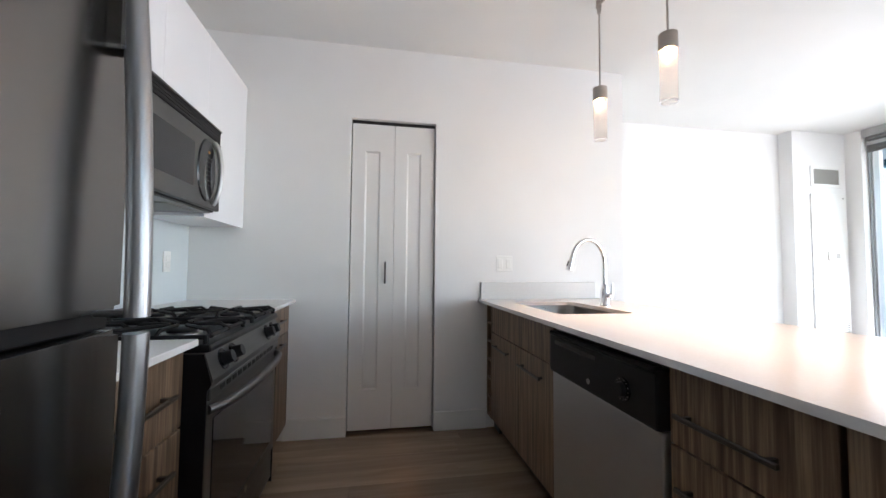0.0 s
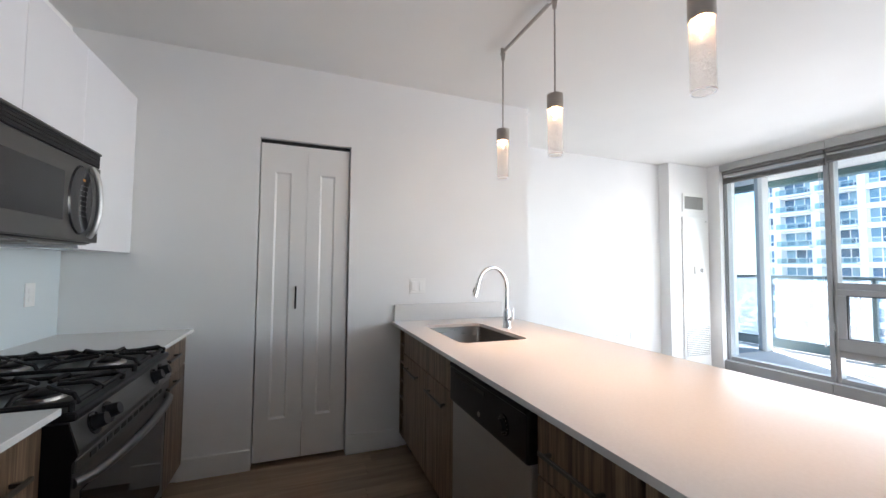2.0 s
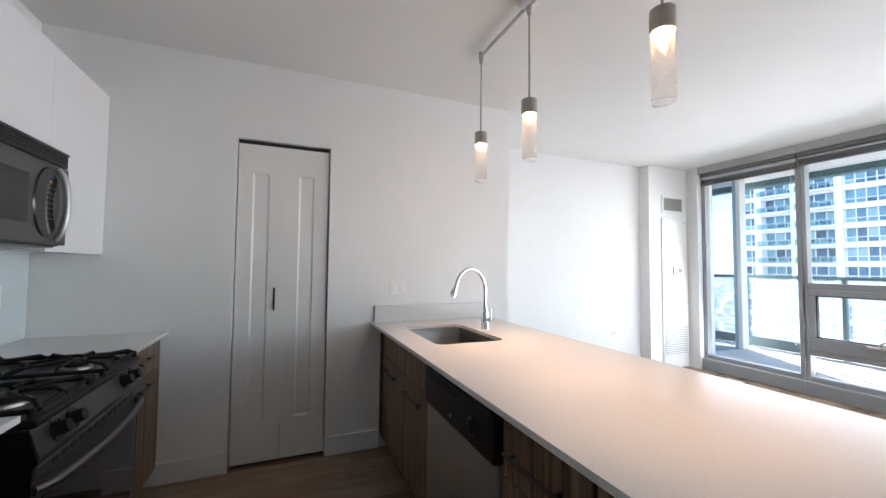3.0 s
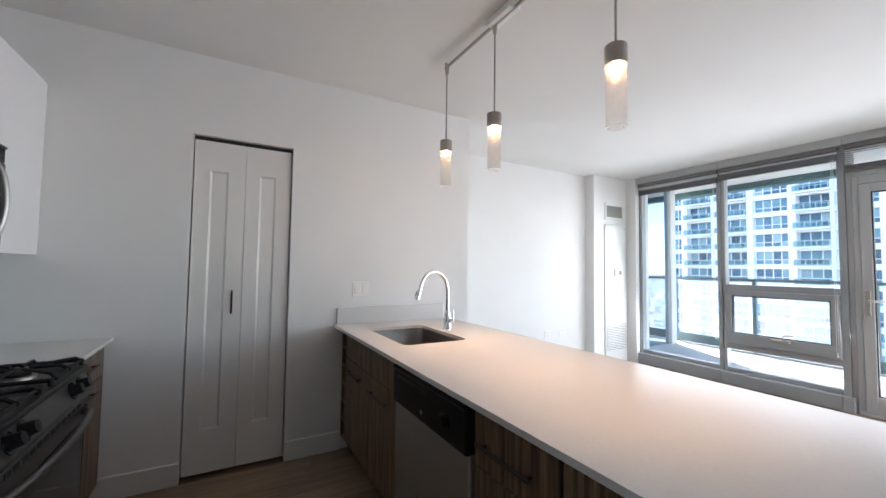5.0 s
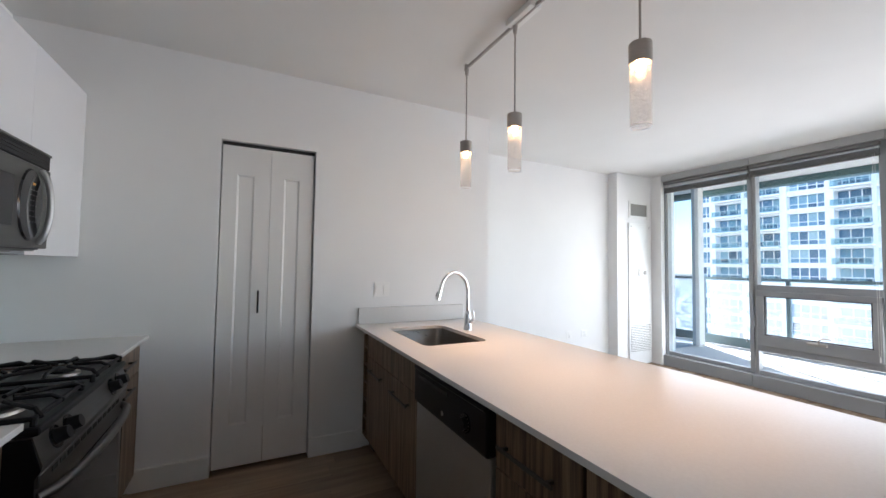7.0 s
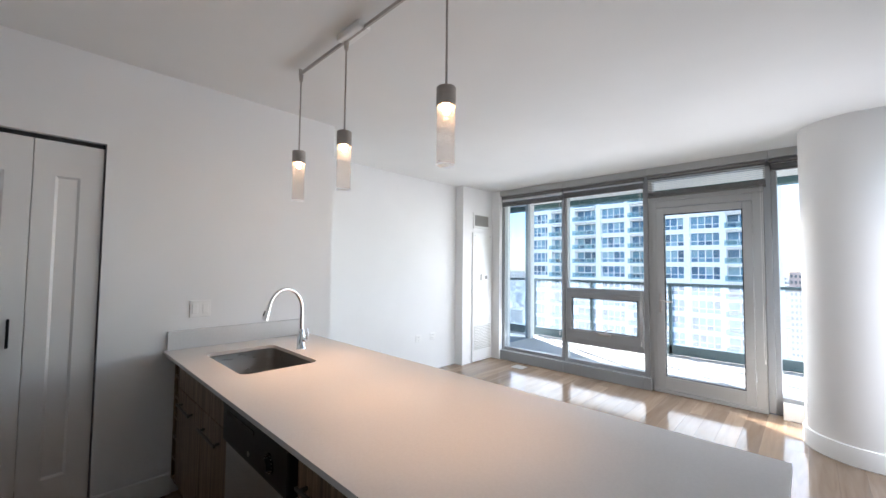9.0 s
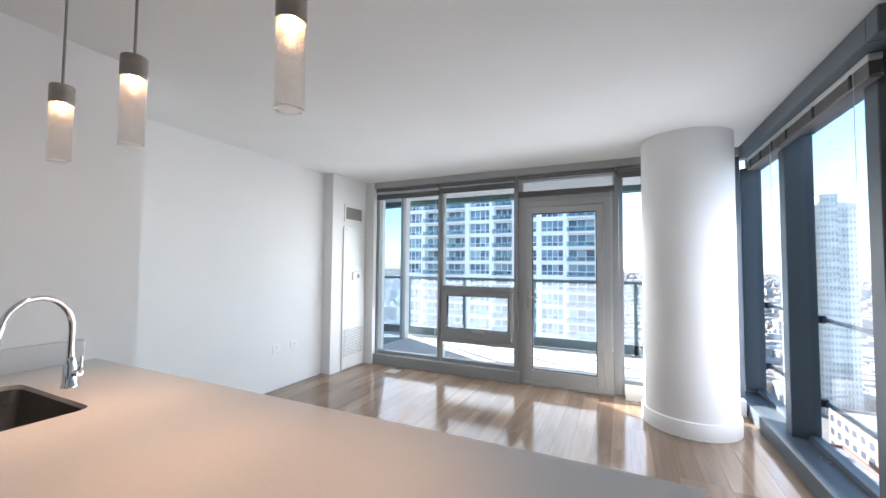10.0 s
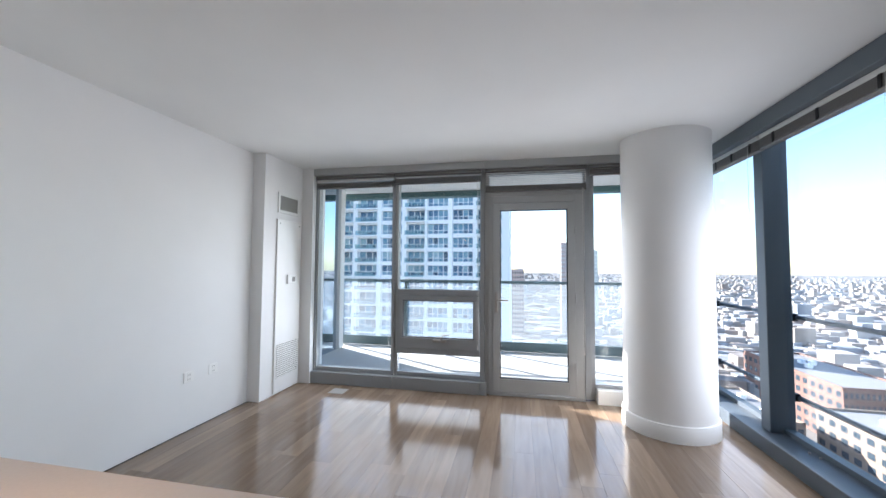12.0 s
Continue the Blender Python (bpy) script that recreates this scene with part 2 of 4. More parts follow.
def B(*args, **kw):
    return box(bmesh.new(), *args, **kw)


def mesh_object(name, bm, mat, smooth=False):
    bmesh.ops.recalc_face_normals(bm, faces=bm.faces[:])
    me = bpy.data.meshes.new(name)
    bm.to_mesh(me)
    bm.free()
    if mat:
        me.materials.append(mat)
    if smooth:
        for p in me.polygons:
            p.use_smooth = True
        me.set_sharp_from_angle(angle=radians(40))
    return new(name, me)


def origin(ob):
    v = Vector((0, 0, 0))
    while ob:
        v += ob.location
        ob = ob.parent
    return v


def thing(name, at, label, category, group="", kind=""):
    e = new(name)
    e.empty_display_size = 0.1
    e.location = at
    return tagged(e, label, category, group, kind)


def part(name, bm, mat, parent, label="", smooth=False):
    """One mesh under a thing or a part; bm is in world coordinates."""
    o = origin(parent)
    bmesh.ops.translate(bm, verts=bm.verts[:], vec=-o)
    ob = mesh_object(name, bm, mat, smooth)
    ob.parent = parent
    return tagged(ob, label)


def solid(name, bm, mat, label="", category="", kind="", group="", smooth=False):
    return tagged(mesh_object(name, bm, mat, smooth), label, category, group, kind)


# ---- structure ----
CEIL = 2.64
YW, XL = 2.608, -0.19          # kitchen end wall, kitchen side wall
D0, D1, DH = 0.795, 1.38, 2.13  # pantry opening
KX = 2.845                     # outer corner of the kitchen end wall
YB, YC, XJ = 3.49, 3.345, 5.415  # long white wall, duct chase, jog
XS = 6.125                     # stub beside the windows
GX = 6.25                      # glazing plane, front
GY = -1.42                     # glazing plane, side
T = 0.15
YS = -3.2                      # end of the room to the south

bm = bmesh.new()
box(bm, XL - T, D0, YW, YW + T, 0, CEIL)
box(bm, D1, KX, YW, YW + T, 0, CEIL)
box(bm, D0, D1, YW, YW + T, DH, CEIL)
solid("wall_north", bm, M_WALL, "white painted kitchen end wall with a pantry opening", "wall", "structure")
solid("wall_return", B(KX - T, KX, YW + T, YB + T, 0, CEIL), M_WALL, "white painted return wall beside the kitchen", "wall", "structure")
solid("wall_living", B(KX, XJ, YB, YB + T, 0, CEIL), M_WALL, "long plain white living room wall", "wall", "structure")
solid("wall_chase", B(XJ, XS + 0.3, YC, YB + T, 0, CEIL), M_WALL, "white painted duct chase wall", "wall", "structure")
solid("wall_stub", B(XS, XS + 0.3, 3.195, YC, 0, CEIL), M_WALL, "narrow white wall beside the windows", "wall", "structure")
solid("wall_west", B(XL - T, XL, YS, YW, 0, CEIL), M_WALL, "white painted wall behind the appliances", "wall", "structure")
solid("wall_south", B(XL - T, 4.10, YS - T, YS, 0, CEIL), M_WALL, "plain white wall closing the room", "wall", "structure")
HOUSE = [(XL - T, YS - T), (4.10, YS - T), (4.10, -1.485), (6.76, -1.485), (6.76, -1.15), (6.44, -1.15), (6.44, 3.64), (XL - T, 3.64)]
solid("ceiling", prism(bmesh.new(), HOUSE, CEIL, CEIL + 0.12), M_CEIL, "smooth white painted ceiling", "ceiling", "structure")
solid("wall_pantry_side", B(D0 - 0.2, D0 - 0.15, YW + T, YW + 0.7, 0, CEIL), M_WALL, "plain side wall of the pantry", "wall", "structure")
solid("wall_pantry_end", B(D1 + 0.15, D1 + 0.2, YW + T, YW + 0.7, 0, CEIL), M_WALL, "plain end wall of the pantry", "wall", "structure")
solid("wall_pantry", B(D0 - 0.2, D1 + 0.2, YW + 0.7, YW + 0.75, 0, CEIL), M_WALL, "plain wall at the back of the pantry", "wall", "structure")
solid("subfloor", prism(bmesh.new(), HOUSE, -0.2, -0.0125), M_DARK, "dark subfloor under the planks", "floor", "structure")


def baseboard(x0, x1, y0, y1, h=0.13):
    solid("baseboard", B(x0, x1, y0, y1, 0, h, bevel=0.004), M_TRIM, "white painted wooden baseboard", "baseboard", "structure")


baseboard(0.40, D0 + 0.002, YW - 0.015, YW)
baseboard(D1 - 0.002, 1.754, YW - 0.015, YW)

# ---- pantry door ----
def pantry_door():
    d = thing("door_1", ((D0 + D1) / 2, YW + 0.04, 0), "white two-leaf folding pantry door with tall narrow sunk panels, closed", "door", kind="structure")
    y0, y1 = YW + 0.03, YW + 0.062
    mid = 1.092
    for x0, x1 in ((D0 + 0.008, mid - 0.0015), (mid + 0.0015, D1 - 0.008)):
        wd = x1 - x0
        px0, px1, pz0, pz1 = x0 + 0.30 * wd, x1 - 0.34 * wd, 0.285, 1.915
        bm = bmesh.new()
        for q in ((x0, px0, 0.022, 2.104), (px1, x1, 0.022, 2.104), (px0, px1, 0.022, pz0), (px0, px1, pz1, 2.104)):
            box(bm, q[0], q[1], y0, y1, q[2], q[3])
        leaf = part("leaf", bm, M_DOOR, d)
        bm = bmesh.new()
        e, dp = 0.012, 0.009
        rim = [bm.verts.new((x, y0 + 0.0005, z)) for x, z in ((px0, pz0), (px1, pz0), (px1, pz1), (px0, pz1))]
        bed = [bm.verts.new((x, y0 + dp, z)) for x, z in ((px0 + e, pz0 + e), (px1 - e, pz0 + e), (px1 - e, pz1 - e), (px0 + e, pz1 - e))]
        for k in range(4):
            bm.faces.new((rim[k], rim[(k + 1) % 4], bed[(k + 1) % 4], bed[k]))
        bm.faces.new(bed)
        part("sunk_panel", bm, M_DOOR, leaf)
    h = part("handle", B(mid - 0.062, mid - 0.050, y0 - 0.020, y0 - 0.012, 1.00, 1.15, bevel=0.003), M_IRON, d, "slim dark metal bar handle")
    part("standoff", B(mid - 0.059, mid - 0.053, y0 - 0.012, y0 + 0.002, 1.015, 1.03), M_NICKEL, h)
    part("standoff", B(mid - 0.059, mid - 0.053, y0 - 0.012, y0 + 0.002, 1.12, 1.135), M_NICKEL, h)
    part("track", B(D0 + 0.004, D1 - 0.004, YW + 0.036, YW + 0.066, 2.108, 2.129), M_DARK, d, "dark metal top track")


pantry_door()

# ---- front windows and balcony door ----
POST = [(3.195, 3.160), (2.183, 2.106), (1.12, 1.02), (-0.015, -0.12)]
SILL_Z = 0.14


def glazed(name, parent, y0, y1, z0, z1, x=GX):
    ob = part(name, B(x - 0.006, x + 0.006, y0, y1, z0, z1), M_GLASS, parent, "clear window glass")
    ob.visible_shadow = False
    return ob


w = thing("window_1", (GX, 2.05, 0), "grey aluminium window wall with full-height panes and an awning vent", "window", kind="structure")
for a, b in POST[:3]:
    z0 = SILL_Z + 0.002 if a > 1.5 else 0.0
    c = b + (a - b) * 0.45
    part("mullion", B(GX - 0.05, GX + 0.02, c, a, z0, 2.52, bevel=0.003), M_ALU, w)
    # paler half of each post: the frame's lit side put into the colour
    part("glazing_stop", B(GX - 0.03, GX + 0.06, b, c - 0.001, z0, 2.52, bevel=0.003), M_ALU_LT, w)
part("head_frame", B(GX - 0.06, GX + 0.06, -1.15, 3.195, 2.49, CEIL), M_ALU, w)
glazed("pane", w, 2.183, 3.16, 0.185, 2.49)
glazed("pane", w, 1.12, 2.106, 1.16, 2.49)
glazed("pane", w, 1.12, 2.106, 0.185, 0.41)
part("transom", B(GX - 0.055, GX + 0.055, 1.12, 2.106, 1.095, 1.16, bevel=0.003), M_ALU, w)
part("transom", B(GX - 0.055, GX + 0.055, 1.12, 2.106, 0.41, 0.475, bevel=0.003), M_ALU, w)
for y0, y1 in ((2.183, 3.16), (1.12, 2.106)):
    part("bottom_frame", B(GX - 0.03, GX + 0.055, y0, y1, SILL_Z + 0.001, 0.188, bevel=0.003), M_ALU, w)
sash = part("awning_sash", B(GX - 0.075, GX - 0.02, 1.125, 2.10, 1.035, 1.093, bevel=0.004), M_ALU, w, "grey aluminium awning sash with a lever")
part("sash_rail", B(GX - 0.075, GX - 0.02, 1.125, 2.10, 0.477, 0.60, bevel=0.004), M_ALU, sash)
part("sash_stile", B(GX - 0.075, GX - 0.02, 1.125, 1.187, 0.60, 1.035, bevel=0.004), M_ALU, sash)
part("sash_stile", B(GX - 0.075, GX - 0.02, 2.032, 2.10, 0.60, 1.035, bevel=0.004), M_ALU, sash)
for y0, y1, z0, z1 in ((1.187, 2.032, 1.025, 1.035), (1.187, 2.032, 0.60, 0.61), (1.187, 1.197, 0.61, 1.025), (2.022, 2.032, 0.61, 1.025)):
    part("gasket", B(GX - 0.066, GX - 0.03, y0, y1, z0, z1), M_BLKPL, sash, "dark rubber gasket")
g = part("sash_glass", B(GX - 0.05, GX - 0.04, 1.197, 2.022, 0.61, 1.025), M_GLASS, sash)
g.visible_shadow = False
bm = sweep(bmesh.new(), [(GX - 0.10, 1.56, 0.595), (GX - 0.11, 1.56, 0.625), (GX - 0.11, 1.53, 0.648), (GX - 0.11, 1.46, 0.650)], 0.009, 8)
box(bm, GX - 0.105, GX - 0.075, 1.50, 1.66, 0.562, 0.592, bevel=0.006)
part("crank_handle", bm, M_NICKEL, sash, "folding metal crank handle")
# grey base below the panes
for y0, y1, lb in ((2.146, 3.195, "low grey aluminium base under the tall pane"), (1.122, 2.143, "low grey aluminium base under the awning window")):
    solid("window_sill_front", B(6.15, GX + 0.06, y0, y1, 0, SILL_Z, bevel=0.004), M_ALU, lb, "window sill", "structure")
solid("window_sill_end", B(6.15, GX - 0.052, 1.035, 1.120, 0, SILL_Z, bevel=0.004), M_ALU, "end of the low grey aluminium window base", "window sill", "structure")
solid("window_sill_right", B(6.12, GX + 0.06, -1.18, -0.125, 0, 0.15, bevel=0.004), M_TRIM, "low white painted base under the narrow window", "window sill", "structure")
hd = thing("header_front", (6.15, 1.0, CEIL), "grey metal blind pocket above the windows, in butted lengths", "header", kind="structure")
for y0, y1 in ((2.131, 3.195), (1.061, 2.129), (-0.059, 1.059), (-1.17, -0.061)):
    part("cover_strip", B(6.13, GX - 0.062, y0, y1, 2.555, CEIL - 0.001, bevel=0.003), M_ALU_LT, hd)

# balcony door
d = thing("door_2", (GX, 0.5, 0), "grey aluminium glazed balcony door, closed", "door", kind="structure")
fr = part("door_frame", B(GX - 0.05, GX + 0.05, 0.9725, 1.0195, 0.02, 2.24, bevel=0.004), M_ALU_LT, d)
part("frame_jamb", B(GX - 0.05, GX + 0.05, -0.0145, 0.078, 0.02, 2.24, bevel=0.004), M_ALU_LT, fr)
part("frame_head", B(GX - 0.05, GX + 0.05, 0.078, 0.973, 2.16, 2.24, bevel=0.004), M_ALU_LT, fr)
part("threshold", B(GX - 0.06, GX + 0.06, -0.013, 1.018, 0, 0.035, bevel=0.004), M_ALU_LT, d)
lf = part("door_leaf", B(GX - 0.065, GX - 0.01, 0.892, 0.972, 0.045, 2.154, bevel=0.004), M_ALU_LT, d)
part("leaf_stile", B(GX - 0.065, GX - 0.01, 0.0785, 0.158, 0.045, 2.154, bevel=0.004), M_ALU_LT, lf)
part("leaf_rail", B(GX - 0.065, GX - 0.01, 0.158, 0.892, 2.077, 2.154, bevel=0.004), M_ALU_LT, lf)
part("leaf_rail", B(GX - 0.065, GX - 0.01, 0.158, 0.892, 0.045, 0.19, bevel=0.004), M_ALU_LT, lf)
for y0, y1, z0, z1 in ((0.158, 0.892, 2.068, 2.077), (0.158, 0.892, 0.19, 0.199), (0.158, 0.167, 0.199, 2.068), (0.883, 0.892, 0.199, 2.068)):
    part("gasket", B(GX - 0.058, GX - 0.02, y0, y1, z0, z1), M_BLKPL, lf, "dark rubber gasket")
g = part("leaf_glass", B(GX - 0.045, GX - 0.033, 0.167, 0.883, 0.199, 2.068), M_GLASS, lf)
g.visible_shadow = False
hb = part("back_plate", B(GX - 0.078, GX - 0.065, 0.915, 0.947, 0.92, 1.15, bevel=0.004), M_NICKEL, d, "satin metal lever handle")
bm = sweep(bmesh.new(), [(GX - 0.078, 0.93, 1.06), (GX - 0.12, 0.93, 1.06), (GX - 0.125, 0.91, 1.06), (GX - 0.125, 0.80, 1.06)], 0.009, 8)
part("lever", bm, M_NICKEL, hb)
part("key_cylinder", cyl(bmesh.new(), (GX - 0.078, 0.93, 0.955), (GX - 0.092, 0.93, 0.955), 0.012, seg=14), M_NICKEL, hb)
for z in (0.35, 1.1, 1.85):
    part("hinge", cyl(bmesh.new(), (GX - 0.072, 0.079, z - 0.05), (GX - 0.072, 0.079, z + 0.05), 0.01, seg=10), M_ALU_LT, d)
part("transom_rail", B(GX - 0.055, GX + 0.055, -0.013, 1.018, 2.242, 2.30, bevel=0.004), M_ALU_LT, d)
glazed("transom_pane", d, -0.013, 1.018, 2.30, 2.49)

# narrow front window beside the column
w = thing("window_2", (GX, -0.7, 0), "narrow window wall pane half hidden by a column", "window", kind="structure")
part("mullion", B(GX - 0.06, GX + 0.02, -0.075, -0.015, 0.02, 2.52, bevel=0.003), M_ALU, w)
part("glazing_stop", B(GX - 0.04, GX + 0.06, -0.12, -0.076, 0.02, 2.52, bevel=0.003), M_ALU, w)
glazed("pane", w, -1.15, -0.12, 0.18, 2.49)
part("bottom_frame", B(GX - 0.055, GX + 0.055, -1.15, -0.12, 0.151, 0.19), M_ALU, w)
part("corner_panel", B(GX - 0.03, 6.76, -1.19, -1.152, 0.153, CEIL), M_ALU_DK, w, "blue-grey metal panel closing the corner")

# ---- side windows ----
w = thing("window_3", (5.1, GY, 0), "dark blue-grey aluminium side window wall with tall panes", "window", kind="structure")
SIDE_POSTS = (6.68, 5.46, 4.22)
for x in SIDE_POSTS:
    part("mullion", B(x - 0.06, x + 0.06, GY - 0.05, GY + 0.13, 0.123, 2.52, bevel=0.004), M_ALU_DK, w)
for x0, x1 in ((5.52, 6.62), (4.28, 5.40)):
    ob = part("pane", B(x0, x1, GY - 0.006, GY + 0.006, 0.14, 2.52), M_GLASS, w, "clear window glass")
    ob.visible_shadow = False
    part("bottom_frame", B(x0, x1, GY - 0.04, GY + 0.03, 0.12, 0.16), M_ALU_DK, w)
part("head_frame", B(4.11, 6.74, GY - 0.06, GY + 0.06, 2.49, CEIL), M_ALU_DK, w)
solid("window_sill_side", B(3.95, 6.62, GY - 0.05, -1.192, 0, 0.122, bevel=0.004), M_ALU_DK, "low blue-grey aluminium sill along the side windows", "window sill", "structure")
for x, y in ((5.06, -1.34), (4.99, -1.36)):
    solid("sill_bolt", cyl(bmesh.new(), (x, y, 0.122), (x, y, 0.134), 0.008, seg=10), M_NICKEL, "small metal bolt on the side window sill", "bolt", group="sill bolts")
w = thing("window_4", (4.02, -2.3, 0), "blue-grey aluminium window wall round the corner", "window", kind="structure")
for y0, y1 in ((-1.485, -1.425), (-2.36, -2.30), (YS, YS + 0.06)):
    part("mullion", B(3.97, 4.10, y0, y1, 0.123, 2.49, bevel=0.003), M_ALU_DK, w)
for y0, y1 in ((-2.30, -1.485), (YS + 0.06, -2.36)):
    ob = part("pane", B(4.03, 4.042, y0, y1, 0.123, 2.49), M_GLASS, w, "clear window glass")
    ob.visible_shadow = False
part("bottom_frame", B(3.97, 4.10, YS, -1.475, 0.0, 0.122), M_ALU_DK, w)
part("head_frame", B(3.97, 4.10, YS, -1.486, 2.49, CEIL), M_ALU_DK, w)
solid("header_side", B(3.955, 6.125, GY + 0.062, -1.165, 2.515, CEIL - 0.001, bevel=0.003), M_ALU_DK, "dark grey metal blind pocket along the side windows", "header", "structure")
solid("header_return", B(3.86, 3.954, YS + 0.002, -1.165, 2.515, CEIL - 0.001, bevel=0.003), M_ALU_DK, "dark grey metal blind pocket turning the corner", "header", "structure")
for z in (1.04, 0.40):
    gr = thing("guard_bar", (5.1, GY - 0.10, z), "dark blue metal guard bar outside the side windows", "guard rail", "guard bars outside the side windows")
    part("bar", cyl(bmesh.new(), (4.15, GY - 0.10, z), (6.74, GY - 0.10, z), 0.018, seg=10), M_ALU_DK, gr, smooth=True)
    for x in SIDE_POSTS:
        part("bracket", B(x - 0.03, x + 0.03, GY - 0.11, GY - 0.04, z - 0.03, z + 0.03, bevel=0.006), M_BLKPL, gr)

# ---- blinds ----
def blind_front(y0, y1, zt, zb, slats):
    b = thing("blind", (6.17, (y0 + y1) / 2, zt), "raised grey slatted blind with a dark bottom stack", "blind", "window blinds")
    part("head_rail", B(6.14, 6.195, y0, y1, zt - 0.035, zt, bevel=0.003), M_BLIND, b)
    for k in range(slats):
        z = zt - 0.05 - k * (zt - 0.05 - zb - 0.075) / max(1, slats)
        bm = B(6.155, 6.181, y0 + 0.005, y1 - 0.005, -0.0012, 0.0012)
        bmesh.ops.rotate(bm, verts=bm.verts[:], cent=(6.168, 0, 0), matrix=Matrix.Rotation(radians(2), 3, "Y"))
        bmesh.ops.translate(bm, verts=bm.verts[:], vec=(0, 0, z))
        part("slat", bm, M_SLAT, b)
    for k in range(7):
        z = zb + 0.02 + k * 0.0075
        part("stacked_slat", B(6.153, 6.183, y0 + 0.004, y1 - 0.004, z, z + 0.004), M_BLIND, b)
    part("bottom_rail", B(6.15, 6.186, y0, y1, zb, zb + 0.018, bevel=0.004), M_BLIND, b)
    for c in (y0 + 0.03, y0 + 0.045):
        part("cord", cyl(bmesh.new(), (6.146, c, 0.55), (6.146, c, zb + 0.02), 0.0015, seg=6), M_SLAT, b, "thin white pull cord")
    part("cord_tassel", cyl(bmesh.new(), (6.146, y0 + 0.0375, 0.50), (6.146, y0 + 0.0375, 0.55), 0.008, 0.004, 10), M_SLAT, b)


blind_front(2.15, 3.17, 2.548, 2.388, 4)
blind_front(1.10, 2.135, 2.548, 2.408, 2)
blind_front(-0.04, 1.055, 2.548, 2.282, 7)
blind_front(-1.1, -0.07, 2.548, 2.43, 2)


def blind_side(x0, x1):
    b = thing("blind", ((x0 + x1) / 2, -1.25, 2.505), "raised dark grey slatted blind over the side window", "blind", "window blinds")
    part("head_rail", B(x0, x1, -1.28, -1.225, 2.477, 2.513, bevel=0.003), M_SLAT, b)
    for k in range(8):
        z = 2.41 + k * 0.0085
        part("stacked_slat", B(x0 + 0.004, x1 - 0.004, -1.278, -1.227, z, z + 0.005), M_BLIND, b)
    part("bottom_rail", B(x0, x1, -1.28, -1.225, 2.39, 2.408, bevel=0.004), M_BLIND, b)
    for k in range(3):
        c = x0 + (x1 - x0) * (0.14 + 0.36 * k)
        part("ladder_tape", B(c - 0.012, c + 0.012, -1.2795, -1.2235, 2.40, 2.478), M_BLKPL, b, "dark cloth tape")
    part("cord", cyl(bmesh.new(), (x0 + 0.14, -1.225, 1.25), (x0 + 0.14, -1.225, 2.477), 0.0015, seg=6), M_SLAT, b)


blind_side(5.33, 6.12)
blind_side(4.08, 5.31)

# ---- column ----
CX, CY, CR = 5.70, -0.655, 0.372
col = thing("column", (CX, CY, 0), "round white painted concrete column with a low base ring", "column", kind="structure")
part("shaft", lathe(bmesh.new(), [(CR, 0.0), (CR, 1.3), (CR, CEIL)], CX, CY, 64), M_WALL, col, smooth=True)
part("base_ring", lathe(bmesh.new(), [(CR, 0.14), (CR + 0.014, 0.137), (CR + 0.018, 0.13), (CR + 0.018, 0.0)], CX, CY, 64), M_TRIM, col, smooth=True)

# ---- wall plates, vents, service panel ----
def plate(name, x0, x1, z0, z1, y, label, category, rockers=0, slots=0):
    p = thing(name, ((x0 + x1) / 2, y, z0), label, category)
    part("cover", B(x0, x1, y - 0.006, y, z0, z1, bevel=0.002), M_PLATE, p)
    n = max(rockers, slots)
    for k in range(n):
        c = x0 + (k + 0.5) * (x1 - x0) / n
        if rockers:
            part("rocker", B(c - 0.017, c + 0.017, y - 0.010, y - 0.005, (z0 + z1) / 2 - 0.033, (z0 + z1) / 2 + 0.033, bevel=0.002), M_PLATE, p)
        else:
            for dz in (-0.02, 0.02):
                zc = (z0 + z1) / 2 + dz
                s = part("socket", B(c - 0.017, c + 0.017, y - 0.008, y - 0.004, zc - 0.014, zc + 0.014, bevel=0.003), M_PLATE, p)
                for dx in (-0.006, 0.006):
                    part("slot", B(c + dx - 0.001, c + dx + 0.001, y - 0.009, y - 0.0078, zc - 0.004, zc + 0.005), M_DARK, s)
    return p


plate("light_switch", 1.822, 1.943, 1.088, 1.2, YW, "white double rocker light switch on the kitchen wall", "light switch", rockers=2)
plate("media_outlet", 4.628, 4.733, 0.415, 0.505, YB, "white wall plate with dark cable sockets", "outlet", slots=1)
plate("outlet", 4.893, 5.0, 0.42, 0.51, YB, "white double outlet cover on the long wall", "outlet", slots=1)

v = thing("air_vent", (5.84, YC, 2.05), "white framed air vent with grey louvres high on the chase", "air vent")
part("backing", B(5.675, 6.02, YC - 0.004, YC, 2.065, 2.23), M_VENT, v)
for x0, x1, z0, z1 in ((5.64, 5.675, 2.03, 2.265), (6.02, 6.055, 2.03, 2.265), (5.675, 6.02, 2.23, 2.265), (5.675, 6.02, 2.03, 2.065)):
    part("frame", B(x0, x1, YC - 0.012, YC, z0, z1, bevel=0.002), M_TRIM, v)
for k in range(12):
    z = 2.07 + k * 0.0133
    part("louvre", B(5.675, 6.02, YC - 0.010, YC - 0.003, z, z + 0.004), M_VENT, v)

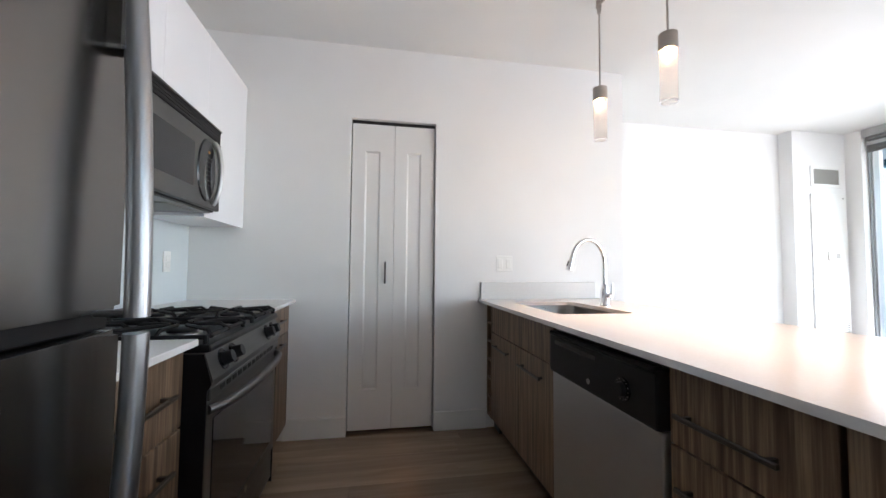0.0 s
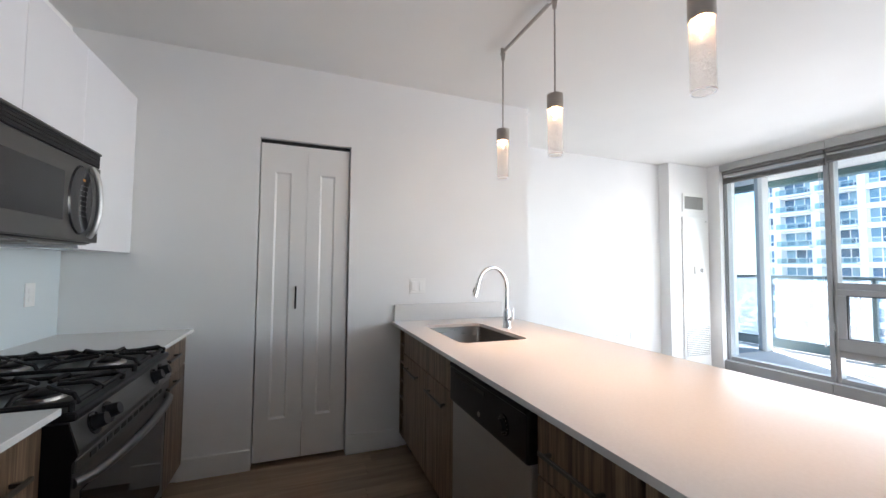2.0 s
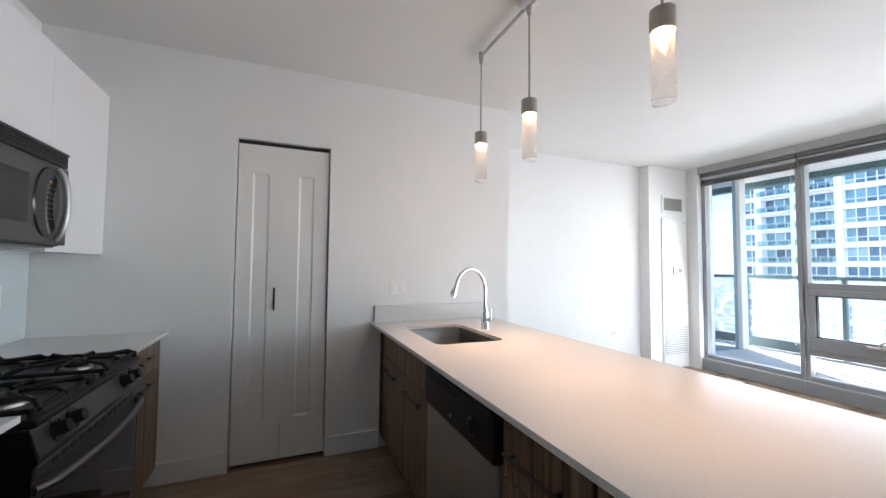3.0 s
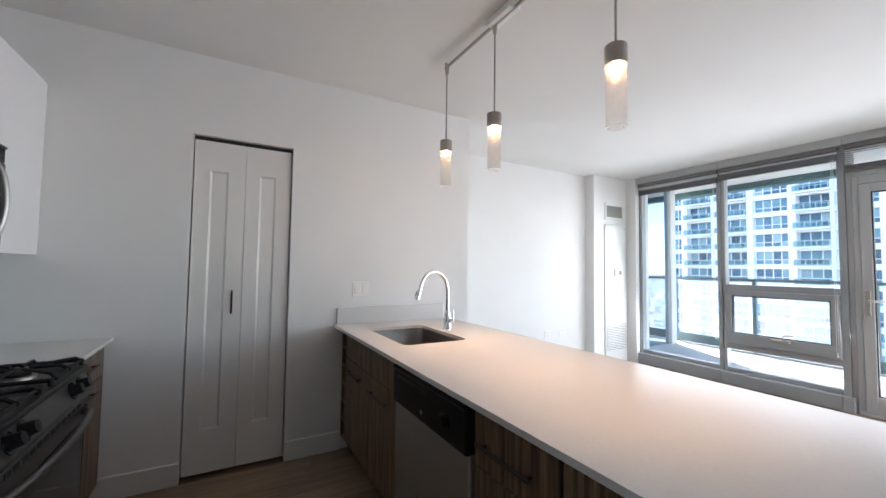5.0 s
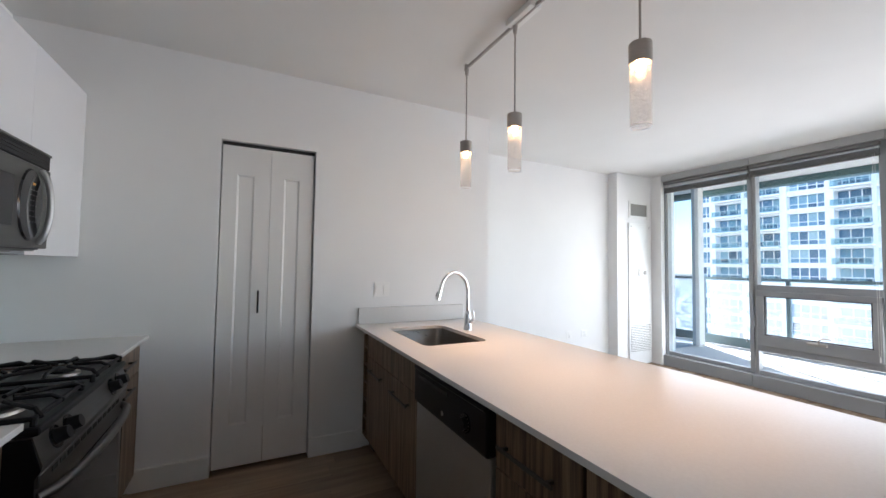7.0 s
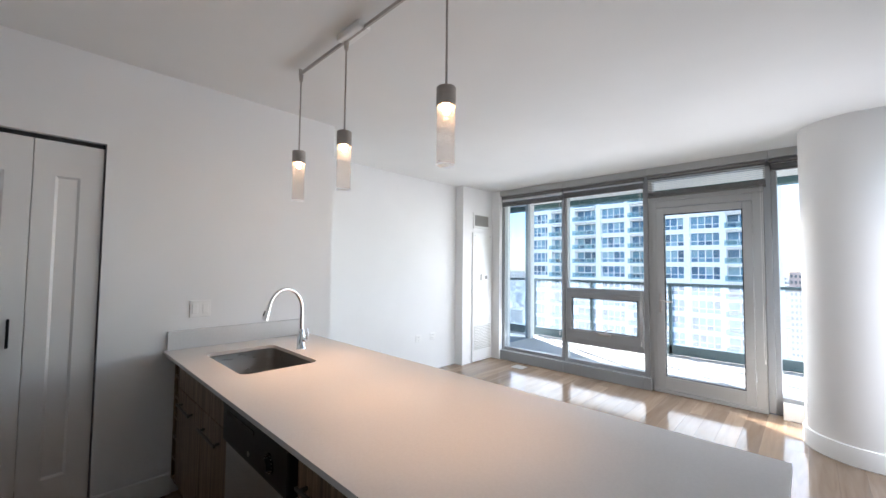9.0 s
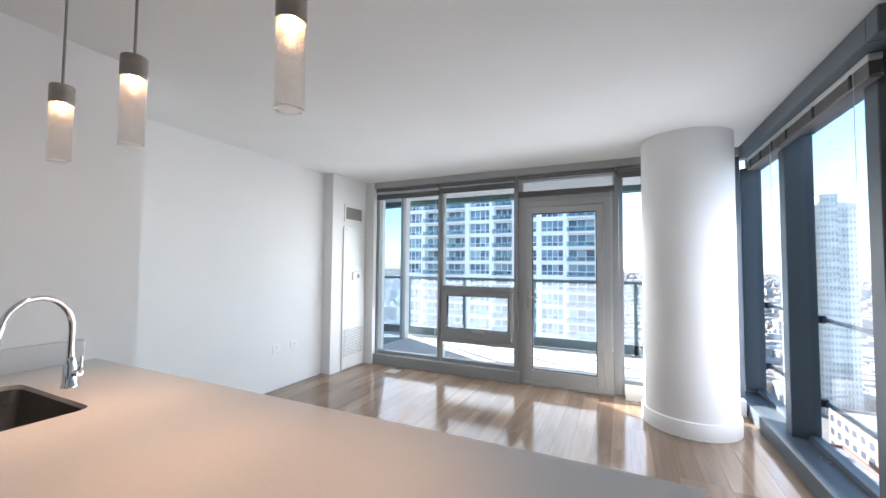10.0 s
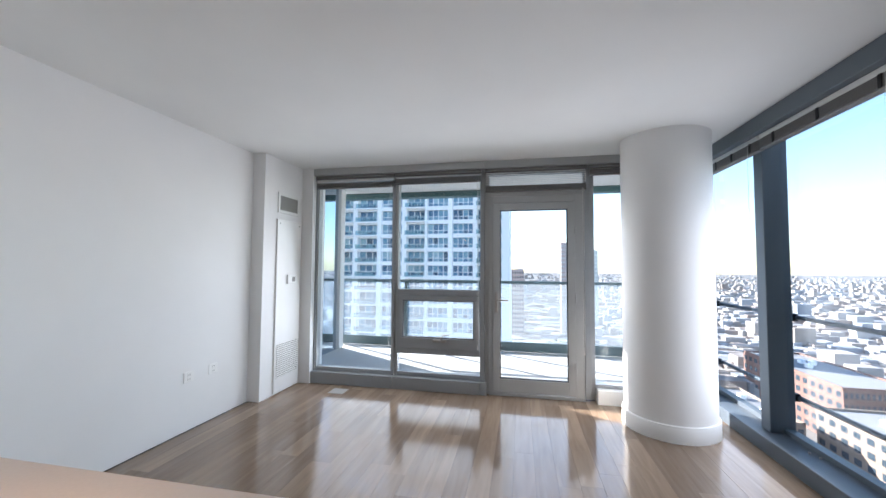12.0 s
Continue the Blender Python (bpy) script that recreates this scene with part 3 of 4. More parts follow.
p = thing("service_panel", (5.89, YC, 0.02), "tall white metal service panel with a louvred grille below", "service panel")
part("panel", B(5.625, 6.095, YC - 0.020, YC, 0.015, 1.955, bevel=0.003), M_TRIM, p)
part("grille_back", B(5.66, 6.075, YC - 0.022, YC - 0.019, 0.175, 0.545), M_VENT, p)
for k in range(16):
    z = 0.177 + k * 0.0232
    part("grille_slat", B(5.655, 6.08, YC - 0.030, YC - 0.021, z, z + 0.0135, bevel=0.002), M_TRIM, p)
for x in (5.67, 6.05):
    part("screw", cyl(bmesh.new(), (x, YC - 0.023, 1.91), (x, YC - 0.019, 1.91), 0.008, seg=10), M_VENT, p)
t = thing("thermostat", (5.92, YC - 0.02, 1.21), "small white thermostat with a grey display", "thermostat")
part("case", B(5.81, 5.96, YC - 0.045, YC - 0.0205, 1.22, 1.325, bevel=0.005), M_PLATE, t)
part("display", B(5.885, 5.945, YC - 0.047, YC - 0.044, 1.245, 1.30), M_VENT, t, "grey liquid crystal display")
solid("floor_vent", B(5.85, 6.02, 2.62, 2.80, -0.002, 0.004, bevel=0.002), M_VENT, "small metal register set in the floor", "floor vent")

# ---- peninsula ----
PZ, PX0, PX1, PY0, PY1 = 0.892, 1.69, 2.645, -0.28, YW
FX = 1.755                    # plane of the fronts
SX0, SX1, SY0, SY1 = 1.848, 2.262, 1.705, 2.345


def rounded(x0, x1, y0, y1, r, seg=5):
    out = []
    for cx, cy, a0 in ((x1 - r, y1 - r, 0), (x0 + r, y1 - r, 90), (x0 + r, y0 + r, 180), (x1 - r, y0 + r, 270)):
        for k in range(seg + 1):
            a = radians(a0 + 90 * k / seg)
            out.append((cx + r * math.cos(a), cy + r * math.sin(a)))
    return out


def slab_with_hole(x0, x1, y0, y1, z0, z1, hole):
    """A flat slab with a rounded cut-out."""
    bm = bmesh.new()
    loops = {}
    for z in (z0, z1):
        edges = []
        for k, pts in enumerate((((x0, y0), (x1, y0), (x1, y1), (x0, y1)), hole)):
            vs = [bm.verts.new((x, y, z)) for x, y in pts]
            loops[z, k] = vs
            edges += [bm.edges.new((vs[i], vs[(i + 1) % len(vs)])) for i in range(len(vs))]
        bmesh.ops.triangle_fill(bm, use_beauty=True, use_dissolve=False, edges=edges)
    for k in (0, 1):
        u, v = loops[z0, k], loops[z1, k]
        for i in range(len(u)):
            bm.faces.new((u[i], u[(i + 1) % len(u)], v[(i + 1) % len(u)], v[i]))
    return bm


ct = thing("countertop", (2.15, 1.2, PZ - 0.02), "long white speckled quartz countertop on the peninsula", "countertop")
part("slab", slab_with_hole(PX0, PX1, PY0, PY1 - 0.001, PZ - 0.02, PZ, rounded(SX0, SX1, SY0, SY1, 0.05)), M_QUARTZ, ct)
part("backsplash", B(PX0 + 0.018, 2.585, PY1 - 0.022, PY1 - 0.001, PZ, PZ + 0.12, bevel=0.002), M_QUARTZ, ct, "low quartz upstand along the wall")

sk = thing("kitchen_sink", (2.055, 2.025, 0.66), "undermounted brushed steel sink with rounded corners", "sink")
bm = bmesh.new()
rings = []
for z, inset, r in ((PZ - 0.0205, -0.015, 0.06), (PZ - 0.0215, 0.0, 0.05), (0.70, 0.012, 0.05), (0.672, 0.035, 0.05), (0.665, 0.09, 0.04)):
    rings.append([bm.verts.new((x, y, z)) for x, y in rounded(SX0 + inset, SX1 - inset, SY0 + inset, SY1 - inset, r)])
for u, v in zip(rings, rings[1:]):
    for k in range(len(u)):
        bm.faces.new((u[k], u[(k + 1) % len(u)], v[(k + 1) % len(u)], v[k]))
bm.faces.new(rings[-1])
part("basin", bm, M_SINK, sk, smooth=True)
part("drain", lathe(bmesh.new(), [(0.055, 0.667), (0.045, 0.670), (0.035, 0.666), (0.001, 0.664)], 2.055, 2.025, 24), M_CHROME, sk, smooth=True)

fa = thing("faucet", (2.335, 2.085, PZ), "tall chrome gooseneck kitchen faucet with pull-down spray", "faucet")
fx, fy = 2.335, 2.085
part("base", lathe(bmesh.new(), [(0.001, PZ), (0.03, PZ), (0.03, PZ + 0.006), (0.025, PZ + 0.012), (0.024, PZ + 0.09), (0.019, PZ + 0.115), (0.014, PZ + 0.13)], fx, fy, 28), M_CHROME, fa, smooth=True)
ux, uy = -0.995, -0.10          # the way the spout turns
pts = [(fx, fy, PZ + 0.10 + 0.02 * k) for k in range(9)]
R = 0.112
for k in range(1, 15):
    a = math.pi * k / 14 * 0.92
    o = R - R * math.cos(a)
    pts.append((fx + ux * o, fy + uy * o, PZ + 0.26 + R * 1.2 * math.sin(a)))
part("neck", sweep(bmesh.new(), pts, 0.0125, 14), M_CHROME, fa, smooth=True)
e = Vector(pts[-1])
dn = (Vector(pts[-1]) - Vector(pts[-2])).normalized()
sp = part("spray_head", sweep(bmesh.new(), [e - dn * 0.005, e + dn * 0.02, e + dn * 0.05, e + dn * 0.085], 0.016, 14, radii=[0.014, 0.0155, 0.018, 0.0205]), M_CHROME, fa, smooth=True)
part("spray_button", sweep(bmesh.new(), [e + dn * 0.03 + Vector((ux, uy, 0)) * 0.016, e + dn * 0.06 + Vector((ux, uy, 0)) * 0.019], 0.005, 8), M_BLKPL, sp, "black spray button")
lv = part("lever_hub", cyl(bmesh.new(), (fx + 0.01, fy - 0.018, PZ + 0.06), (fx + 0.016, fy - 0.048, PZ + 0.063), 0.016, 0.013, 18), M_CHROME, fa, smooth=True)
part("lever", sweep(bmesh.new(), [(fx + 0.016, fy - 0.045, PZ + 0.063), (fx + 0.018, fy - 0.05, PZ + 0.10), (fx + 0.02, fy - 0.045, PZ + 0.135)], 0.006, 10, radii=[0.009, 0.006, 0.005]), M_CHROME, lv, smooth=True)


def bar_handle(parent, axis, a0, a1, c, x, out):
    """A dark square bar pull; axis y lies flat, axis z stands."""
    if axis == "y":
        h = part("handle", B(min(x + out * 0.022, x + out * 0.032), max(x + out * 0.022, x + out * 0.032), a0, a1, c - 0.006, c + 0.006, bevel=0.0015), M_PULL, parent, "slim dark nickel bar handle")
        for a in (a0 + 0.02, a1 - 0.03):
            part("handle_post", B(min(x, x + out * 0.023), max(x, x + out * 0.023), a, a + 0.01, c - 0.005, c + 0.005), M_PULL, parent)
    return parent


def cabinet(name, y0, y1, label, fronts, x_front, x_back, z_top, out, group):
    """fronts: (name, y0, y1, z0, z1, handle y0, y1, z)"""
    c = thing(name, ((x_front + x_back) / 2, (y0 + y1) / 2, 0), label, "cabinet", group)
    inner = x_front - out * 0.02
    part("carcass", B(min(inner, x_back), max(inner, x_back), y0 + 0.001, y1 - 0.001, 0.10, z_top), M_ZEBRA, c)
    k = x_front - out * 0.075
    part("toe_kick", B(min(k, k - out * 0.02), max(k, k - out * 0.02), y0 + 0.001, y1 - 0.001, 0, 0.10), M_BLKPL, c, "dark recessed toe kick")
    for nm, a0, a1, b0, b1, h0, h1, hz in fronts:
        f = part(nm, B(min(x_front, inner + out * 0.001), max(x_front, inner + out * 0.001), a0, a1, b0, b1, bevel=0.0015), M_ZEBRA, c)
        if h0 is not None:
            bar_handle(f, "y", h0, h1, hz, x_front, out)
    return c


ZT = PZ - 0.0215
cabinet("sink_cabinet", 1.577, 2.49, "striped dark wood sink cabinet with two doors", [
    ("false_front", 1.581, 2.487, 0.683, ZT - 0.004, None, 0, 0),
    ("door", 1.581, 1.996, 0.105, 0.677, 1.675, 1.955, 0.595),
    ("door", 2.0, 2.487, 0.105, 0.677, 2.135, 2.405, 0.605)], FX, 2.36, 0.65, -1, "peninsula cabinets")
cabinet("drawer_cabinet", 0.515, 0.905, "striped dark wood drawer cabinet", [
    ("drawer", 0.519, 0.901, 0.653, ZT - 0.004, 0.60, 0.86, 0.738),
    ("drawer", 0.519, 0.901, 0.38, 0.647, 0.60, 0.86, 0.555),
    ("drawer", 0.519, 0.901, 0.105, 0.374, 0.60, 0.86, 0.29)], FX, 2.36, ZT, -1, "peninsula cabinets")
cabinet("end_cabinet", -0.245, 0.511, "striped dark wood cabinet at the peninsula end", [
    ("drawer", -0.241, 0.507, 0.653, ZT - 0.004, 0.0, 0.26, 0.738),
    ("door", -0.241, 0.507, 0.105, 0.647, 0.0, 0.26, 0.58)], FX, 2.36, ZT, -1, "peninsula cabinets")
solid("peninsula_back_panel", B(2.362, 2.38, -0.245, YW - 0.002, 0, ZT), M_ZEBRA, "striped dark wood panel behind the peninsula", "panel")

wr = thing("wine_rack", (2.0, 2.55, 0), "narrow open wine rack of striped dark wood", "wine rack")
part("side", B(FX, 2.36, 2.491, 2.503, 0.10, ZT), M_ZEBRA, wr)
part("side", B(FX, 2.36, 2.590, 2.605, 0.10, ZT), M_ZEBRA, wr)
part("back", B(2.04, 2.06, 2.503, 2.590, 0.10, ZT), M_DARK, wr)
for k in range(7):
    z = 0.10 + k * 0.125
    part("shelf", B(FX, 2.04, 2.503, 2.590, z, min(z + 0.014, ZT)), M_ZEBRA, wr)
part("toe_kick", B(FX + 0.055, FX + 0.075, 2.491, 2.605, 0, 0.10), M_BLKPL, wr)

DX = FX - 0.03               # face of the dishwasher's control panel
dw = thing("dishwasher", (2.0, 1.24, 0), "stainless dishwasher with a black control panel", "dishwasher")
part("tub", B(DX + 0.06, 2.36, 0.909, 1.574, 0.10, ZT), M_BLACK, dw)
part("door_panel", B(DX + 0.015, DX + 0.06, 0.913, 1.556, 0.13, 0.670, bevel=0.006, seg=2), M_DWSTEEL, dw, "brushed steel door panel")
cp = part("control_panel", B(DX, DX + 0.06, 0.910, 1.556, 0.673, 0.838, bevel=0.008, seg=2), M_BLKPL, dw, "black plastic control panel")
part("grip", B(DX - 0.006, DX + 0.03, 0.915, 1.550, 0.826, 0.846, bevel=0.006), M_BLKPL, cp)
part("vent_slot", B(DX - 0.0025, DX + 0.002, 1.20, 1.50, 0.795, 0.812), M_BLKGLASS, cp)
part("dial_ring", cyl(bmesh.new(), (DX, 1.055, 0.745), (DX - 0.005, 1.055, 0.745), 0.036, seg=28), M_BLKGLASS, cp)
part("dial", cyl(bmesh.new(), (DX, 1.055, 0.745), (DX - 0.02, 1.055, 0.745), 0.024, 0.021, 24), M_BLKPL, cp, smooth=True)
for k in range(14):
    a = radians(20 + 320 * k / 13)
    part("dial_mark", B(DX - 0.0056, DX - 0.0045, 1.055 + 0.031 * math.sin(a) - 0.0016, 1.055 + 0.031 * math.sin(a) + 0.0016, 0.745 + 0.031 * math.cos(a) - 0.0016, 0.745 + 0.031 * math.cos(a) + 0.0016), M_VENT, cp)
part("badge", cyl(bmesh.new(), (DX, 1.25, 0.712), (DX - 0.002, 1.25, 0.712), 0.010, seg=20), M_NICKEL, cp, "round silver badge")
part("kick_plate", B(DX + 0.07, DX + 0.09, 0.909, 1.574, 0, 0.12), M_BLACK, dw)


def make_glass_splash():
    m = material("splash_glass", (0.70, 0.76, 0.78), 0.12)
    return m

# ---- kitchen side run ----
LZ, LX = 0.897, 0.462          # worktop height and front edge
RY0, RY1 = 1.225, 2.04          # range
for y0, y1 in ((0.725, RY0 - 0.003), (RY1 + 0.003, YW - 0.001)):
    solid("worktop", B(XL + 0.001, LX, y0, y1, LZ - 0.02, LZ, bevel=0.002), M_QUARTZ, "white quartz worktop beside the range", "countertop")
solid("splash_panel", B(XL, XL + 0.008, 0.72, YW - 0.008, LZ, 1.40), make_glass_splash(), "pale blue-white glass backsplash panel", "backsplash")
cabinet("base_cabinet", 0.73, RY0 - 0.005, "striped wood drawer unit beside the fridge", [
    ("drawer", 0.733, RY0 - 0.008, 0.65, LZ - 0.026, 0.85, 1.13, 0.76),
    ("drawer", 0.733, RY0 - 0.008, 0.385, 0.644, 0.85, 1.13, 0.56),
    ("drawer", 0.733, RY0 - 0.008, 0.105, 0.379, 0.85, 1.13, 0.29)], 0.425, XL + 0.01, LZ - 0.021, 1, "wall run base cabinets")
cabinet("base_cabinet", RY1 + 0.005, YW - 0.004, "striped wood base cabinet with a drawer over a door", [
    ("drawer", RY1 + 0.008, YW - 0.008, 0.70, LZ - 0.026, 2.2, 2.4, 0.79),
    ("door", RY1 + 0.008, YW - 0.008, 0.105, 0.694, 2.2, 2.4, 0.65)], 0.425, XL + 0.01, LZ - 0.021, 1, "wall run base cabinets")
plate_y = 2.35
o = thing("outlet", (XL + 0.008, plate_y, 1.08), "white double outlet on the backsplash", "outlet")
part("cover", B(XL + 0.008, XL + 0.014, plate_y - 0.037, plate_y + 0.037, 1.075, 1.19, bevel=0.002), M_PLATE, o)
for dz in (-0.02, 0.02):
    part("socket", B(XL + 0.013, XL + 0.016, plate_y - 0.016, plate_y + 0.016, 1.132 + dz - 0.014, 1.132 + dz + 0.014, bevel=0.003), M_PLATE, o)

UX, UT = 0.128, 2.275


def wall_cabinet(y0, y1, z0, doors, label):
    c = thing("wall_cabinet", (0, (y0 + y1) / 2, z0), label, "cabinet", "white wall cabinets")
    part("carcass", B(XL + 0.002, UX - 0.02, y0 + 0.001, y1 - 0.001, z0, UT), M_LAM, c)
    w = (y1 - y0) / doors
    for k in range(doors):
        part("door", B(UX - 0.019, UX, y0 + k * w + 0.0007, y0 + (k + 1) * w - 0.0007, z0 - 0.004, UT, bevel=0.001), M_LAM, c)


wall_cabinet(RY1, YW - 0.001, 1.357, 1, "glossy white flat wall cabinet above the worktop")
wall_cabinet(RY0, RY1, 1.785, 2, "glossy white flat cabinet above the microwave")
wall_cabinet(0.70, RY0, 1.355, 1, "glossy white flat wall cabinet beside the fridge")
wall_cabinet(-0.24, 0.70, 1.80, 2, "glossy white flat cabinet above the fridge")

# microwave
mw = thing("microwave", (0.0, (RY0 + RY1) / 2, 1.37), "stainless over-range microwave with a dark window", "microwave")
MX = 0.198
part("body", B(XL + 0.01, MX - 0.025, RY0 + 0.004, RY1 - 0.004, 1.375, 1.78, bevel=0.003), M_BLACK, mw)
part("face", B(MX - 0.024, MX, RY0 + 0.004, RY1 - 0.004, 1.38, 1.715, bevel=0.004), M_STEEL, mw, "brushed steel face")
gr = part("top_grille", B(MX - 0.024, MX - 0.004, RY0 + 0.004, RY1 - 0.004, 1.718, 1.778, bevel=0.003), M_BLKPL, mw, "black slotted vent grille")
for k in range(4):
    z = 1.724 + k * 0.0135
    part("grille_bar", B(MX - 0.006, MX - 0.001, RY0 + 0.02, RY1 - 0.02, z, z + 0.005), M_BLACK, gr)
part("grille_trim", B(MX - 0.02, MX + 0.001, RY0 + 0.004, RY1 - 0.004, 1.7755, 1.784), M_STEEL, gr)
part("window_glass", B(MX - 0.002, MX + 0.002, RY0 + 0.05, RY1 - 0.285, 1.455, 1.645, bevel=0.002), M_BLKGLASS, mw, "dark oven window")
bm = bmesh.new()
n = 28
lo = [bm.verts.new((MX - 0.001, RY1 - 0.165 + 0.092 * math.cos(2 * math.pi * k / n), 1.55 + 0.145 * math.sin(2 * math.pi * k / n))) for k in range(n)]
hi = [bm.verts.new((MX + 0.006, RY1 - 0.165 + 0.086 * math.cos(2 * math.pi * k / n), 1.55 + 0.139 * math.sin(2 * math.pi * k / n))) for k in range(n)]
for k in range(n):
    bm.faces.new((lo[k], lo[(k + 1) % n], hi[(k + 1) % n], hi[k]))
bm.faces.new(hi)
bm.faces.new(lo[::-1])
kp = part("keypad", bm, M_BLKGLASS, mw, "oval black touch keypad")
for r in range(7):
    for c in range(3):
        y = RY1 - 0.175 + c * 0.022
        z = 1.61 - r * 0.021
        part("key_mark", B(MX + 0.0055, MX + 0.0068, y - 0.006, y + 0.006, z - 0.0015, z + 0.0015), M_KEYS, kp)
part("clock_display", B(MX + 0.0055, MX + 0.0068, RY1 - 0.165, RY1 - 0.145, 1.63, 1.64), M_LED, kp)
pts = []
for k in range(13):
    a = k / 12
    pts.append((MX + 0.002 + 0.034 * math.sin(math.pi * a) ** 0.55, RY1 - 0.09, 1.40 + 0.30 * a))
part("handle", sweep(bmesh.new(), pts, 0.012, 12), M_DWSTEEL, mw, "bowed chrome handle", smooth=True)
part("underside", B(XL + 0.03, MX - 0.03, RY0 + 0.03, RY1 - 0.03, 1.368, 1.376), M_STEEL, mw)
for y in (RY0 + 0.14, RY1 - 0.36):
    part("filter", B(-0.12, 0.14, y, y + 0.22, 1.363, 1.369, bevel=0.002), M_VENT, mw)

# range
rg = thing("gas_range", (0.15, (RY0 + RY1) / 2, 0), "stainless and black gas range with cast iron grates", "stove")
RX = 0.455
part("body", B(XL + 0.02, RX - 0.03, RY0 + 0.003, RY1 - 0.003, 0.06, 0.852), M_BLACK, rg, "black enamel sides")
part("cooktop", B(XL + 0.02, RX + 0.035, RY0 + 0.003, RY1 - 0.003, 0.852, 0.877, bevel=0.010, seg=2), M_BLACK, rg, "black enamel cooktop")
part("rear_trim", B(XL + 0.02, XL + 0.085, RY0 + 0.003, RY1 - 0.003, 0.876, 0.915, bevel=0.008), M_BLACK, rg)
bm = bmesh.new()
prof = [(RX - 0.03, 0.852), (RX + 0.022, 0.852), (RX + 0.046, 0.772), (RX + 0.040, 0.750), (RX - 0.03, 0.750)]
a = [bm.verts.new((x, RY0 + 0.004, z)) for x, z in prof]
b = [bm.verts.new((x, RY1 - 0.004, z)) for x, z in prof]
for k in range(5):
    bm.faces.new((a[k], a[(k + 1) % 5], b[(k + 1) % 5], b[k]))
bm.faces.new(a[::-1])
bm.faces.new(b)
pn = part("control_panel", bm, M_STEEL, rg, "sloping steel knob panel")
nrm = Vector((0.94, 0, 0.33)).normalized()
for y in (RY0 + 0.11, RY0 + 0.20, RY1 - 0.20, RY1 - 0.11):
    c = Vector((RX + 0.034, y, 0.812))
    pl = part("knob_plate", cyl(bmesh.new(), c, c + nrm * 0.004, 0.034, seg=24), M_BLKGLASS, pn)
    kb = part("knob", cyl(bmesh.new(), c + nrm * 0.003, c + nrm * 0.034, 0.024, 0.019, 20), M_BLKPL, pn, "black control knob", smooth=True)
part("vent_trim", B(RX - 0.02, RX + 0.040, RY0 + 0.006, RY1 - 0.006, 0.712, 0.749, bevel=0.003), M_STEEL, rg)
for k in range(12):
    y = RY0 + 0.08 + k * 0.053
    part("vent_slot", B(RX + 0.0385, RX + 0.0415, y, y + 0.036, 0.723, 0.738), M_DARK, rg)
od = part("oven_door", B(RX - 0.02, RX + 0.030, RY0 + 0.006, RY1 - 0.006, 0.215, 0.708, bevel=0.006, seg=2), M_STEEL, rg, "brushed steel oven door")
part("door_glass", B(RX + 0.029, RX + 0.033, RY0 + 0.055, RY1 - 0.055, 0.27, 0.645, bevel=0.002), M_BLKGLASS, od, "dark oven door glass")
pts = [(RX + 0.030 + 0.055 * math.sin(math.pi * min(1, max(0, k / 20))) ** 0.4, RY0 + 0.02 + (RY1 - RY0 - 0.04) * k / 20, 0.682) for k in range(21)]
part("handle", sweep(bmesh.new(), pts, 0.015, 12), M_STEEL, od, "bowed steel handle", smooth=True)
part("badge", cyl(bmesh.new(), (RX + 0.029, 1.62, 0.245), (RX + 0.032, 1.62, 0.245), 0.012, seg=20), M_NICKEL, od)
part("drawer", B(RX - 0.02, RX + 0.022, RY0 + 0.006, RY1 - 0.006, 0.075, 0.208, bevel=0.006, seg=2), M_STEEL, rg, "steel storage drawer")
part("kick", B(RX - 0.06, RX - 0.03, RY0 + 0.01, RY1 - 0.01, 0, 0.07), M_BLACK, rg)
for y in (RY0 + 0.001, RY1 - 0.0039):
    part("side_panel", prism_xz([(XL + 0.03, 0.05), (RX + 0.026, 0.05), (RX + 0.032, 0.74), (RX + 0.044, 0.76), (RX + 0.020, 0.850), (XL + 0.03, 0.850)], y, y + 0.0029), M_BLACK, rg, "black enamel side panel")
for bx, by, br in ((0.03, RY0 + 0.19, 0.045), (0.33, RY0 + 0.19, 0.05), (0.03, RY1 - 0.19, 0.04), (0.33, RY1 - 0.19, 0.045)):
    bu = part("burner", lathe(bmesh.new(), [(br + 0.012, 0.876), (br + 0.01, 0.887), (br - 0.005, 0.890), (0.001, 0.890)], bx, by, 28), M_NICKEL, rg, "metal gas burner ring", smooth=True)
    part("burner_cap", lathe(bmesh.new(), [(br - 0.006, 0.890), (br - 0.006, 0.897), (br - 0.012, 0.901), (0.001, 0.901)], bx, by, 28), M_IRON, bu, smooth=True)
